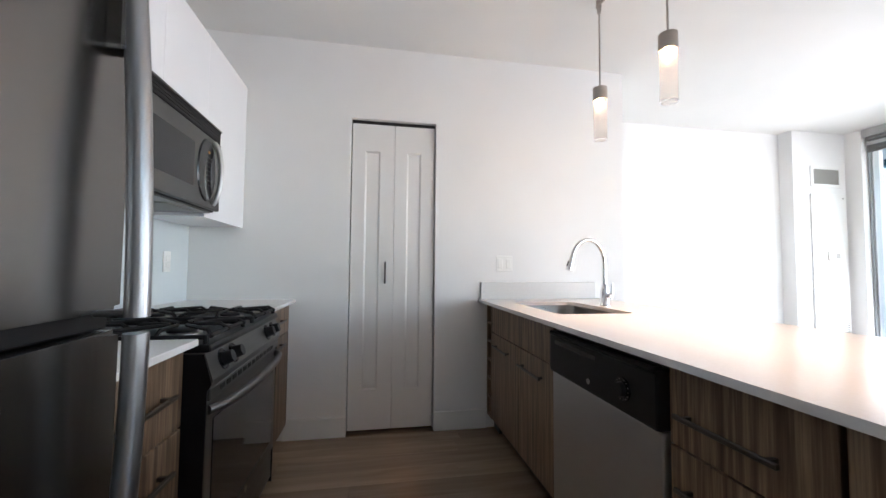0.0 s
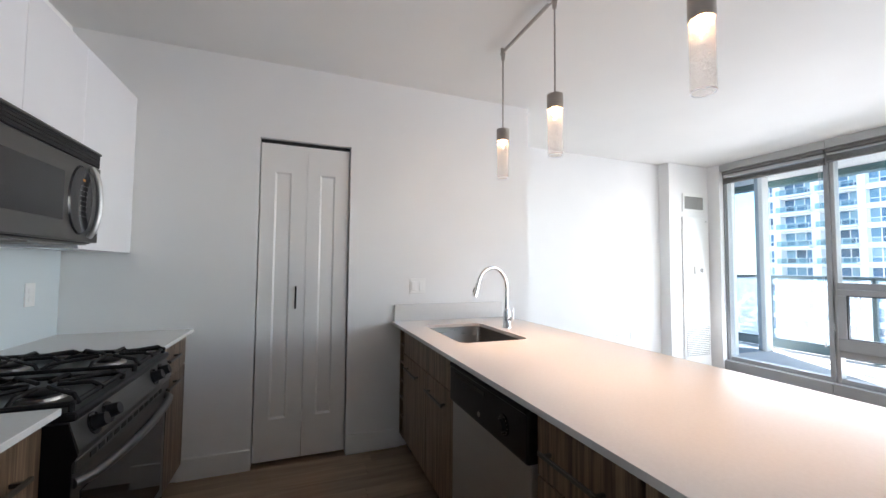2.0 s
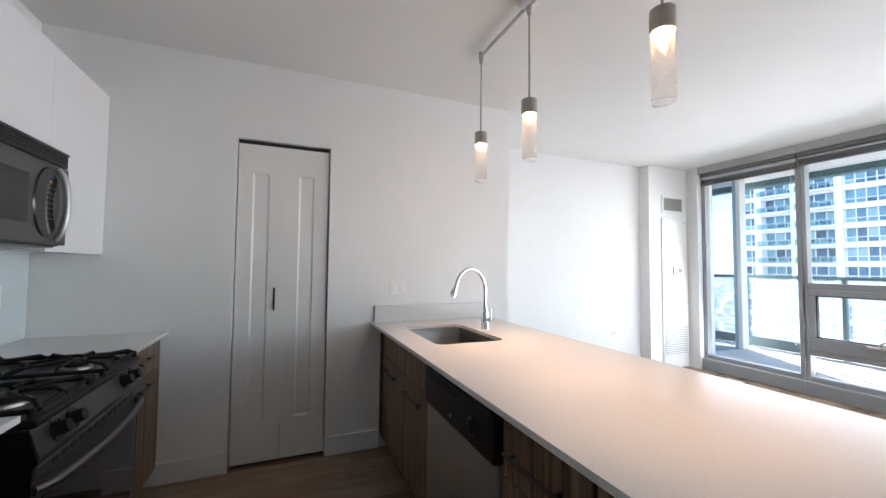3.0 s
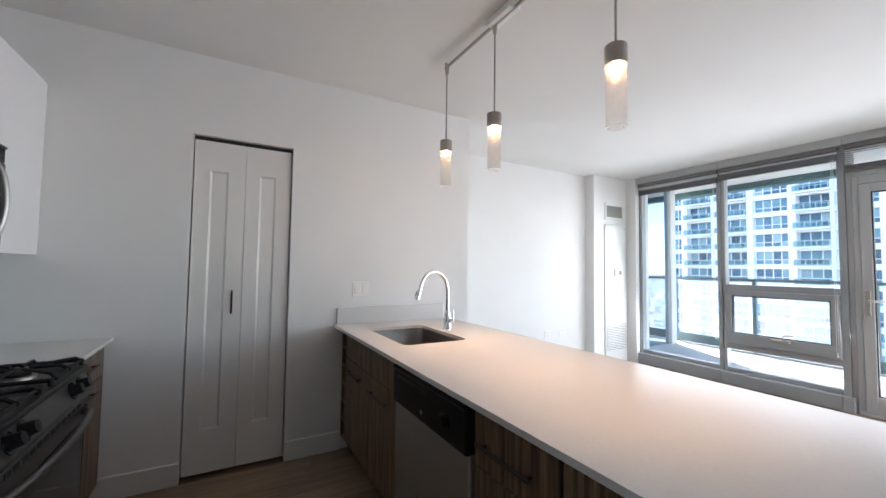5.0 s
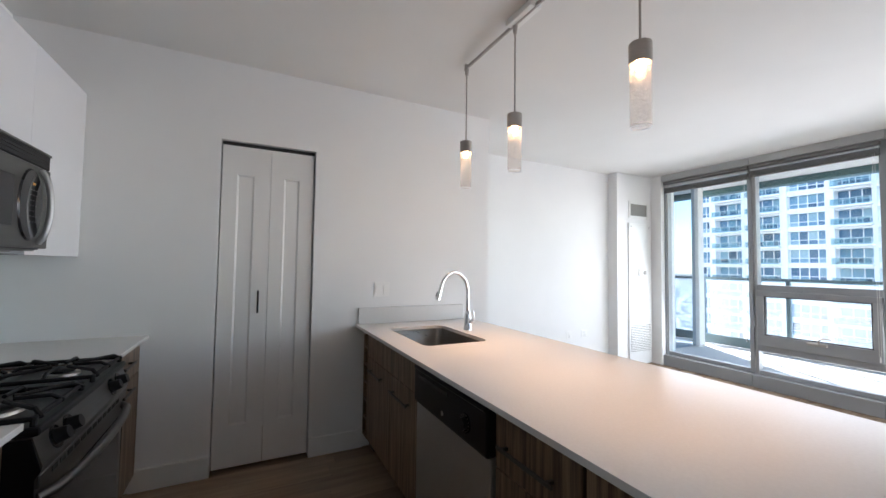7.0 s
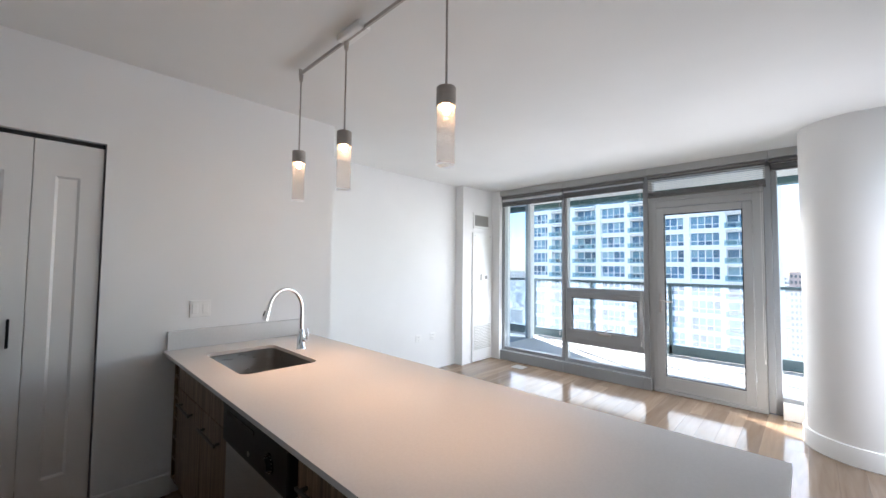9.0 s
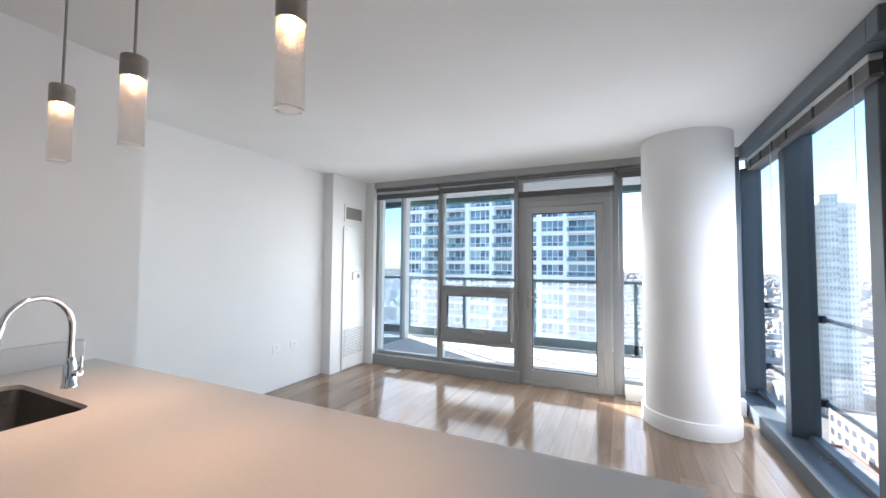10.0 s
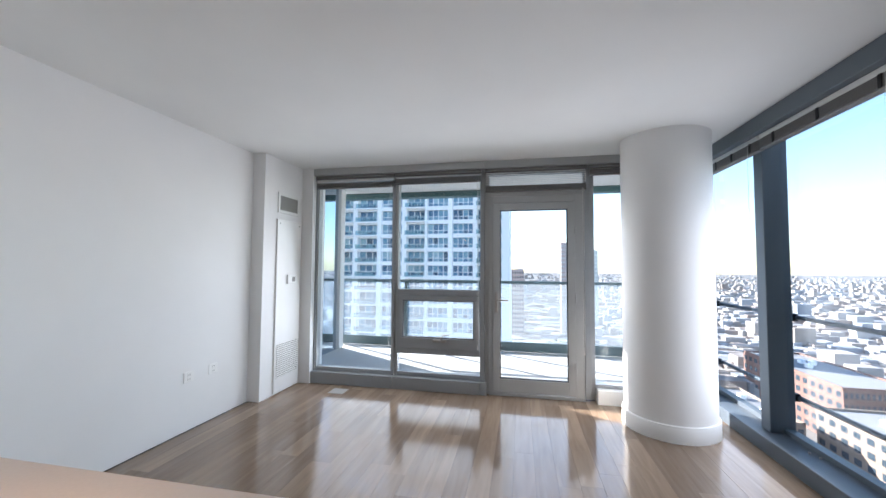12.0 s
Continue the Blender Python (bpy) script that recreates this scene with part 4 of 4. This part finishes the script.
for by in (RY0 + 0.19, RY1 - 0.19):
    y0, y1 = by - 0.165, by + 0.165
    bm = bmesh.new()
    zt = 0.915
    for (x0, ya), (x1, yb) in (((-0.10, y0), (0.47, y0)), ((-0.10, y1), (0.47, y1)), ((-0.10, y0), (-0.10, y1)), ((0.47, y0), (0.47, y1)), ((0.185, y0), (0.185, y1))):
        sweep(bm, [(x0, ya, zt - 0.018), (x1, yb, zt - 0.018)], 0.0075, 6)
    for bx in (0.03, 0.33):
        for ang in range(0, 360, 45):
            c, s = math.cos(radians(ang)), math.sin(radians(ang))
            L = min(0.15 / max(abs(c), 1e-6), 0.165 / max(abs(s), 1e-6))
            sweep(bm, [(bx + c * 0.035, by + s * 0.035, zt), (bx + c * (L - 0.03), by + s * (L - 0.03), zt), (bx + c * L, by + s * L, zt - 0.02)], 0.0065, 6)
    for x in (-0.10, 0.47):
        for y in (y0, y1):
            cyl(bm, (x, y, 0.874), (x, y, zt - 0.012), 0.008, seg=8)
    part("grate", bm, M_IRON, rg, "black cast iron grate")

# fridge
FY0, FY1, FZ = -0.23, 0.675, 1.715
fg = thing("refrigerator", (0.15, 0.25, 0), "tall stainless bottom-freezer refrigerator with bar handles", "refrigerator")
part("body", B(XL + 0.02, 0.485, FY0 + 0.008, FY1 - 0.008, 0.03, FZ - 0.01, bevel=0.004), M_BLKPL, fg, "dark grey cabinet sides")


def fridge_door(z0, z1, name):
    bm = bmesh.new()
    n = 10
    prof = [(0.489, FY1), (0.489, FY0)]
    face = [(0.568 + 0.014 * (1 - (2 * k / n - 1) ** 2), FY0 + (FY1 - FY0) * k / n) for k in range(n + 1)]
    prism(bm, prof + face, z0, z1)
    edges = [e for e in bm.edges if abs(e.verts[0].co.z - e.verts[1].co.z) < 1e-6 and e.verts[0].co.x > 0.5 and e.verts[1].co.x > 0.5]
    bmesh.ops.bevel(bm, geom=edges, offset=0.008, segments=2, affect="EDGES")
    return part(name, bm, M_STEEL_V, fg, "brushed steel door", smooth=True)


up = fridge_door(1.042, FZ, "upper_door")
lo = fridge_door(0.08, 1.010, "lower_door")
HY = 0.622
for dr, z0, z1, zb in ((up, 1.036, 1.535, 1.432), (lo, 0.50, 1.012, 0.505)):
    pts = [(0.622 - 0.024 * ((k if dr is up else 20 - k) / 20) ** 1.8, HY, z0 + (z1 - z0) * k / 20) for k in range(21)]
    h = part("handle", sweep(bmesh.new(), pts, 0.0165, 14), M_HANDLE, dr, "vertical bowed steel handle", smooth=True)
    part("bracket", B(0.566, 0.600, HY - 0.016, HY + 0.016, zb, zb + 0.085, bevel=0.008, seg=2), M_STEEL_V, h, "grey handle bracket")
    # thin light bar modelled in place of the highlight on the door gap
    if dr is up:
        part("gap_highlight", B(0.566, 0.618, HY - 0.008, HY + 0.008, z0 + 0.001, z0 + 0.010, bevel=0.003), M_HANDLE, h)
part("hinge_trim", B(0.45, 0.552, FY0, FY1, 1.012, 1.040, bevel=0.003), M_BLKPL, fg, "black strip between the doors")
part("top_cap", B(0.40, 0.575, FY0, FY1, FZ, FZ + 0.018, bevel=0.004), M_BLKPL, fg)
part("foot_grille", B(0.44, 0.47, FY0 + 0.01, FY1 - 0.01, 0.0, 0.07), M_BLKPL, fg)

# ---- pendants on a rail ----
TX, TZ = 2.195, 2.612
tr = thing("light_rail", (TX, 1.2, CEIL), "brushed nickel monorail track under the ceiling", "light track")
part("rail", B(TX - 0.006, TX + 0.006, 0.25, 1.915, TZ - 0.010, TZ + 0.010, bevel=0.002), M_NICKEL, tr)
part("canopy", B(TX - 0.035, TX + 0.035, 1.22, 1.42, CEIL - 0.035, CEIL, bevel=0.008, seg=2), M_PLATE, tr, "small white feed canopy")
for y in (0.3, 1.32, 1.90):
    part("standoff", cyl(bmesh.new(), (TX, y, TZ), (TX, y, CEIL), 0.010, seg=12), M_NICKEL, tr)


def pendant(y):
    p = thing("pendant_lamp", (TX, y, TZ - 0.012), "slim pendant lamp with a seeded glass cylinder, lit", "pendant lamp", "pendant lamps over the peninsula")
    zc = 2.128
    part("connector", cyl(bmesh.new(), (TX, y, TZ - 0.05), (TX, y, TZ - 0.011), 0.010, 0.014, 16), M_NICKEL, p, smooth=True)
    part("rod", cyl(bmesh.new(), (TX, y, zc), (TX, y, TZ - 0.045), 0.0045, seg=10), M_NICKEL, p, smooth=True)
    part("cap", lathe(bmesh.new(), [(0.001, zc), (0.0355, zc), (0.0385, zc - 0.003), (0.0385, zc - 0.016), (0.038, zc - 0.018), (0.0385, zc - 0.02), (0.0385, zc - 0.075), (0.0355, zc - 0.075), (0.0355, zc - 0.05), (0.001, zc - 0.05)], TX, y, 32), M_NICKEL, p, "satin nickel cap", smooth=True)
    sh = part("shade", lathe(bmesh.new(), [(0.036, zc - 0.06), (0.036, zc - 0.30), (0.032, zc - 0.30), (0.032, zc - 0.06)], TX, y, 40), M_SEEDED, p, "clear seeded glass tube", smooth=True)
    part("rim", lathe(bmesh.new(), [(0.032, zc - 0.2985), (0.032, zc - 0.303), (0.036, zc - 0.303), (0.036, zc - 0.2985), (0.032, zc - 0.2985)], TX, y, 40), M_RIM, sh, "glass rim whitened for its edge glow", smooth=True)
    part("bulb", lathe(bmesh.new(), [(0.001, zc - 0.052), (0.012, zc - 0.055), (0.016, zc - 0.075), (0.013, zc - 0.095), (0.001, zc - 0.105)], TX, y, 16), M_BULB, p, "glowing warm bulb", smooth=True)
    return p


for y in (1.89, 1.385, 0.665):
    pendant(y)
    sp = new("pendant_light", bpy.data.lights.new("pendant_light", "SPOT"))
    sp.data.energy, sp.data.color = 2.7, (1.0, 0.56, 0.28)
    sp.data.spot_size, sp.data.spot_blend, sp.data.shadow_soft_size = radians(78), 0.85, 0.02
    sp.matrix_world = look((TX, y, 1.812), (TX, y, 0))

# ---- balcony ----
BXE = 8.38
solid("balcony_floor", B(GX + 0.062, BXE + 0.15, -1.34, 4.00, -0.15, 0.02), M_CONC, "pale concrete balcony floor", "balcony floor", "structure")
solid("balcony_soffit", B(GX + 0.062, BXE + 0.12, -1.34, 4.00, 2.76, 2.95), M_SOFFIT, "white underside of the balcony above", "ceiling", "structure")
solid("balcony_fascia", B(BXE - 0.05, BXE + 0.14, -1.34, 3.90, 2.665, 2.759), M_TEAL, "dark teal metal edge of the balcony above", "fascia", "structure")
solid("side_glass_wall", B(GX + 0.07, 7.87, 3.74, 3.82, -0.1, 2.755), M_MIRRORGLASS, "reflective blue glass wall beside the balcony", "glass wall", "structure")
solid("side_post", B(7.87, 8.03, 3.68, 3.88, 0.02, 2.755, bevel=0.01), M_SOFFIT, "pale square post at the balcony corner", "post", "structure")
rl = thing("balcony_railing", (BXE, 1.0, 0.03), "dark green metal railing with frosted glass panels", "railing")
part("top_rail", B(BXE - 0.03, BXE + 0.03, -1.33, 3.92, 1.155, 1.20, bevel=0.006), M_GREEN_RAIL, rl)
part("bottom_rail", B(BXE - 0.025, BXE + 0.025, -1.33, 3.92, 0.03, 0.185, bevel=0.006), M_GREEN_RAIL, rl)
ys = [3.89, 2.66, 1.34, -0.30, -1.30]
for y in ys:
    part("post", B(BXE - 0.025, BXE + 0.025, y - 0.025, y + 0.025, 0.02, 1.155, bevel=0.004), M_GREEN_RAIL, rl)
for a, b in zip(ys, ys[1:]):
    g = part("glass_panel", B(BXE - 0.006, BXE + 0.006, b + 0.03, a - 0.03, 0.187, 1.153), M_RAILGLASS, rl, "lightly frosted glass panel")
    g.visible_shadow = False

ub = thing("utility_box", (8.2, -1.12, 0.03), "small dark teal box on the balcony floor", "box")
part("case", B(8.1, 8.3, -1.22, -1.0, 0.03, 0.21, bevel=0.01), M_TEAL, ub)
part("lid", B(8.09, 8.31, -1.23, -0.99, 0.21, 0.235, bevel=0.006), M_TEAL, ub)

# ---- tower across the street ----
def tower():
    x, z0, z1, fl = 78.0, -60.98, 44.0, 2.87
    y0, y1 = 2.88, 51.5
    t = thing("apartment_tower", (x + 10, 27, z0), "white concrete apartment tower with blue glass and balconies", "tower")
    part("core", B(x + 1.6, x + 20, y0, y1, z0, z1), M_TW_WHITE, t)
    bays = [(4.4, 9.2, "B"), (10.1, 14.3, "W"), (15.2, 19.6, "W"), (20.1, 24.0, "B"), (25.0, 29.6, "W"),
            (30.5, 34.9, "B"), (36.0, 40.2, "B"), (41.2, 45.3, "W"), (46.3, 50.4, "B")]
    n = int((z1 - z0) / fl)
    bm = bmesh.new()
    for i in range(n + 1):
        z = z0 + i * fl
        box(bm, x + 0.25, x + 1.55, y0, y1, z - 0.42, z + 0.40)
    part("floor_bands", bm, M_TW_WHITE, t, "white spandrel bands")
    bm = bmesh.new()
    box(bm, x, x + 1.58, y0, bays[0][0], z0, z1)
    for (a, b, k), nxt in zip(bays, [q[0] for q in bays[1:]] + [y1]):
        box(bm, x, x + 1.58, b, nxt, z0, z1)
    part("piers", bm, M_TW_WHITE, t, "white concrete piers")
    bars, panes, slabs, rails, guards = (bmesh.new() for _ in range(5))
    for i in range(12, n):
        z = z0 + i * fl
        for a, b, k in bays:
            m = 4 if k == "W" else 3
            back = x + 1.0 if k == "W" else x + 1.45
            for j in range(m):
                c0, c1 = a + (b - a) * j / m, a + (b - a) * (j + 1) / m
                box(panes, back, back + 0.08, c0 + 0.05, c1 - 0.05, z + 0.40, z + 1.08)
                box(panes, back, back + 0.08, c0 + 0.05, c1 - 0.05, z + 1.16, z + fl - 0.42)
                box(bars, back - 0.08, back + 0.1, c1 - 0.06, c1 + 0.06, z + 0.40, z + fl - 0.42)
            box(bars, back - 0.06, back + 0.1, a, b, z + 1.07, z + 1.17)
            if k == "B":
                box(slabs, x - 1.0, x + 0.24, a - 0.15, b + 0.15, z - 0.10, z + 0.10)
                box(rails, x - 1.0, x - 0.92, a - 0.15, b + 0.15, z + 1.02, z + 1.10)
                for j in range(4):
                    c = a - 0.1 + (b - a + 0.2) * j / 3
                    box(rails, x - 0.99, x - 0.93, c - 0.04, c + 0.04, z + 0.10, z + 1.02)
                box(guards, x - 0.97, x - 0.95, a - 0.1, b + 0.1, z + 0.15, z + 1.02)
    part("window_panes", panes, M_TW_GLASS, t, "blue window panes of varied tint")
    part("window_bars", bars, M_TW_WHITE, t)
    part("balcony_slabs", slabs, M_TW_WHITE, t, "white balcony slabs")
    part("balcony_rails", rails, M_TW_GUARD, t, "grey metal balcony rails")
    part("balcony_guards", guards, M_GUARDGLASS, t, "tinted glass balcony guards")


M_GUARDGLASS = make_glass("guard_glass", (0.62, 0.76, 0.80), 0.05)
M_TW_WHITE = painted("tower_concrete", (0.86, 0.86, 0.86), 0.8, 2, 0.05)
M_TW_GUARD = material("tower_guard", (0.46, 0.54, 0.56), 0.3)


def make_varied(name, stops, rough=0.8):
    m = material(name, (0.4, 0.4, 0.4), rough)
    geo = m.node_tree.nodes.new("ShaderNodeNewGeometry")
    link(m, ramp(m, geo.outputs["Random Per Island"], *stops), shader(m).inputs["Base Color"])
    return m


M_TW_GLASS = make_varied("tower_glass", [(0.0, (0.04, 0.085, 0.14)), (0.4, (0.09, 0.19, 0.31)), (0.7, (0.15, 0.29, 0.39)), (1.0, (0.32, 0.45, 0.52))], 0.1)
shader(M_TW_GLASS).inputs["Specular IOR Level"].default_value = 0.3
M_CITY = make_varied("city_walls", [(0.0, (0.40, 0.36, 0.32)), (0.3, (0.29, 0.23, 0.20)), (0.5, (0.48, 0.46, 0.44)), (0.75, (0.31, 0.33, 0.36)), (1.0, (0.36, 0.31, 0.27))])
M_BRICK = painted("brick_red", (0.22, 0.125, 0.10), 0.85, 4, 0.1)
# lighter brick for the distant blocks, with the haze painted into its colour
M_HAZE_BRICK = painted("haze_paled_brick", (0.40, 0.32, 0.30), 0.85, 4, 0.1)
M_TAN = painted("brick_tan", (0.29, 0.22, 0.17), 0.85, 4, 0.1)
M_ROOF = painted("pale_roofing", (0.27, 0.27, 0.275), 0.9, 1.5, 0.1)
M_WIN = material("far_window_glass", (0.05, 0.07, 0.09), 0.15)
# distant haze put into the colour: paler copy of far_window_glass
M_WIN_PALE = material("haze_paled_window_glass", (0.36, 0.41, 0.43), 0.3)
M_PALE = painted("pale_tower", (0.62, 0.64, 0.61), 0.7, 2, 0.05)


def make_ground():
    m = material("city_ground", (0.2, 0.2, 0.2), 0.9)
    vary(m, noisy(m, 0.012, detail=6), (0.14, 0.145, 0.155), (0.26, 0.245, 0.225), 0.4, 0.6)
    return m


solid("ground", B(-3000, 4900, -4900, 4900, -60.4, -60.0), make_ground(), "grey city ground far below", "ground", "structure")
tower()


def building(name, x, y, w, d, h, floors, mat, label, bays):
    """A block at (x, y) with rows of windows on the faces that look towards the flat."""
    b = thing(name, (x, y, -60), label, "building")
    part("wall", B(x - w / 2, x + w / 2, y - d / 2, y + d / 2, -60, -60 + h), mat, b)
    part("roof", B(x - w / 2 + 0.5, x + w / 2 - 0.5, y - d / 2 + 0.5, y + d / 2 - 0.5, -60 + h, -60 + h + 0.3), M_ROOF, b, "pale flat roof")
    pb = bmesh.new()
    for q0, q1, r0, r1 in ((x - w / 2, x + w / 2, y - d / 2, y - d / 2 + 0.4), (x - w / 2, x + w / 2, y + d / 2 - 0.4, y + d / 2), (x - w / 2, x - w / 2 + 0.4, y - d / 2, y + d / 2), (x + w / 2 - 0.4, x + w / 2, y - d / 2, y + d / 2)):
        box(pb, q0, q1, r0, r1, -60 + h, -60 + h + 1.0)
    part("parapet", pb, mat, b)
    random.seed(int(abs(x * 7 + y * 13)))
    for k in range(4):
        ux, uy = x + random.uniform(-w, w) * 0.3, y + random.uniform(-d, d) * 0.3
        part("roof_unit", B(ux - 1.2, ux + 1.2, uy - 0.9, uy + 0.9, -60 + h + 0.3, -60 + h + 1.9), M_TW_WHITE, b)
    fh = h / floors
    wb = bmesh.new()
    for i in range(floors):
        z = -60 + i * fh + fh * 0.3
        for k in range(bays):
            c = y - d / 2 + (k + 0.5) * d / bays
            box(wb, x - w / 2 - 0.05, x - w / 2 + 0.2, c - d / bays * 0.28, c + d / bays * 0.28, z, z + fh * 0.5)
            c = x - w / 2 + (k + 0.5) * w / bays
            box(wb, c - w / bays * 0.28, c + w / bays * 0.28, y + d / 2 - 0.2, y + d / 2 + 0.05, z, z + fh * 0.5)
    # blocks of 60 m and more take the glass paled for haze
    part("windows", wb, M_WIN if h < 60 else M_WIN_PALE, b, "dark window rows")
    return b


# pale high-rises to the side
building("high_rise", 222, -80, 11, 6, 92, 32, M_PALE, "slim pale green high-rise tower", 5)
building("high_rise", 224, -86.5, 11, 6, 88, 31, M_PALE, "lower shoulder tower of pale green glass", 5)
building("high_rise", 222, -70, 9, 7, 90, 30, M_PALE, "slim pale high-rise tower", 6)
building("high_rise", 330, -34, 8, 4.5, 81, 24, M_HAZE_BRICK, "slim brownish distant high-rise tower", 4)
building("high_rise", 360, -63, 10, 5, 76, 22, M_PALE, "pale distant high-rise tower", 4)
# nearer blocks seen through the side windows
for x, y, w, d, h, f, mt, lb in (
        (62, -62, 26, 18, 20, 6, M_TAN, "tan brick apartment block with a flat roof"),
        (56, -40, 20, 14, 14, 4, M_BRICK, "red brick building with a pale flat roof"),
        (95, -52, 30, 16, 12, 3, M_BRICK, "low red brick building with a pale roof"),
        (120, -100, 46, 22, 18, 5, M_TAN, "long tan office block"),
        (150, -70, 34, 20, 16, 4, M_TAN, "tan brick low-rise block with a flat roof"),
        (135, -45, 26, 22, 11, 3, M_BRICK, "low red brick warehouse with a pale roof"),
        (190, -120, 60, 24, 20, 5, M_BRICK, "long brown brick block"),
        (110, -12, 22, 18, 14, 4, M_TAN, "tan block behind the balcony railing"),
        (330, 3, 20, 10, 59, 16, M_HAZE_BRICK, "mid-rise red brick building")):
    building("city_block", x, y, w, d, h, f, mt, lb, max(4, int(w / 4)))


def far_city():
    random.seed(11)
    bm = bmesh.new()
    verts, faces = [], []
    for k in range(15000):
        a = radians(random.uniform(-75, 62))
        r = 130 * math.exp(random.uniform(0, 3.5))
        x, y = r * math.cos(a), r * math.sin(a)
        if 60 < x < 110 and -6 < y < 62 or r < 240 and -130 < y < 0:
            continue
        w, d = random.uniform(4, 13), random.uniform(5, 16)
        h = random.uniform(4, 9) if random.random() < 0.97 else random.uniform(10, 20)
        i = len(verts)
        verts += [(x + sx * w / 2, y + sy * d / 2, z) for z in (-60, -60 + h) for sx, sy in ((-1, -1), (1, -1), (1, 1), (-1, 1))]
        faces += [(i, i + 1, i + 5, i + 4), (i + 1, i + 2, i + 6, i + 5), (i + 2, i + 3, i + 7, i + 6), (i + 3, i, i + 4, i + 7), (i + 4, i + 5, i + 6, i + 7)]
    bm.free()
    me = bpy.data.meshes.new("distant_city")
    me.from_pydata(verts, [], faces)
    me.materials.append(M_CITY)
    tagged(new("distant_city", me), "low hazy city blocks to the horizon", "city", kind="stuff")


far_city()

# ---- floor planks ----
fl = thing("floor", (0, 0, 0), "medium brown oak plank floor with a satin finish", "floor", kind="structure")
random.seed(4)
PW, PL = 0.145, 1.5
plank_bm = B(0, PL - 0.0006, 0, PW - 0.0006, -0.012, 0.0, bevel=0.0004)
plank_mesh = None
row = 0
y = YS
while y < 3.45:
    x = XL - random.uniform(0, PL)
    end = 6.24 if y > -1.42 else 3.97
    while x < end:
        x0, x1 = max(x, XL), min(x + PL, end)
        if x1 - x0 > 0.05:
            full = x0 == x and x1 == x + PL
            if full and plank_mesh:
                ob = new("plank", plank_mesh)
            else:
                ob = mesh_object("plank", B(0, x1 - x0 - 0.0006, 0, PW - 0.0006, -0.012, 0.0, bevel=0.0004), M_PLANK)
                if full:
                    plank_mesh = ob.data
            ob.location = (x0, y, 0)
            ob.parent = fl
        x += PL
    y += PW
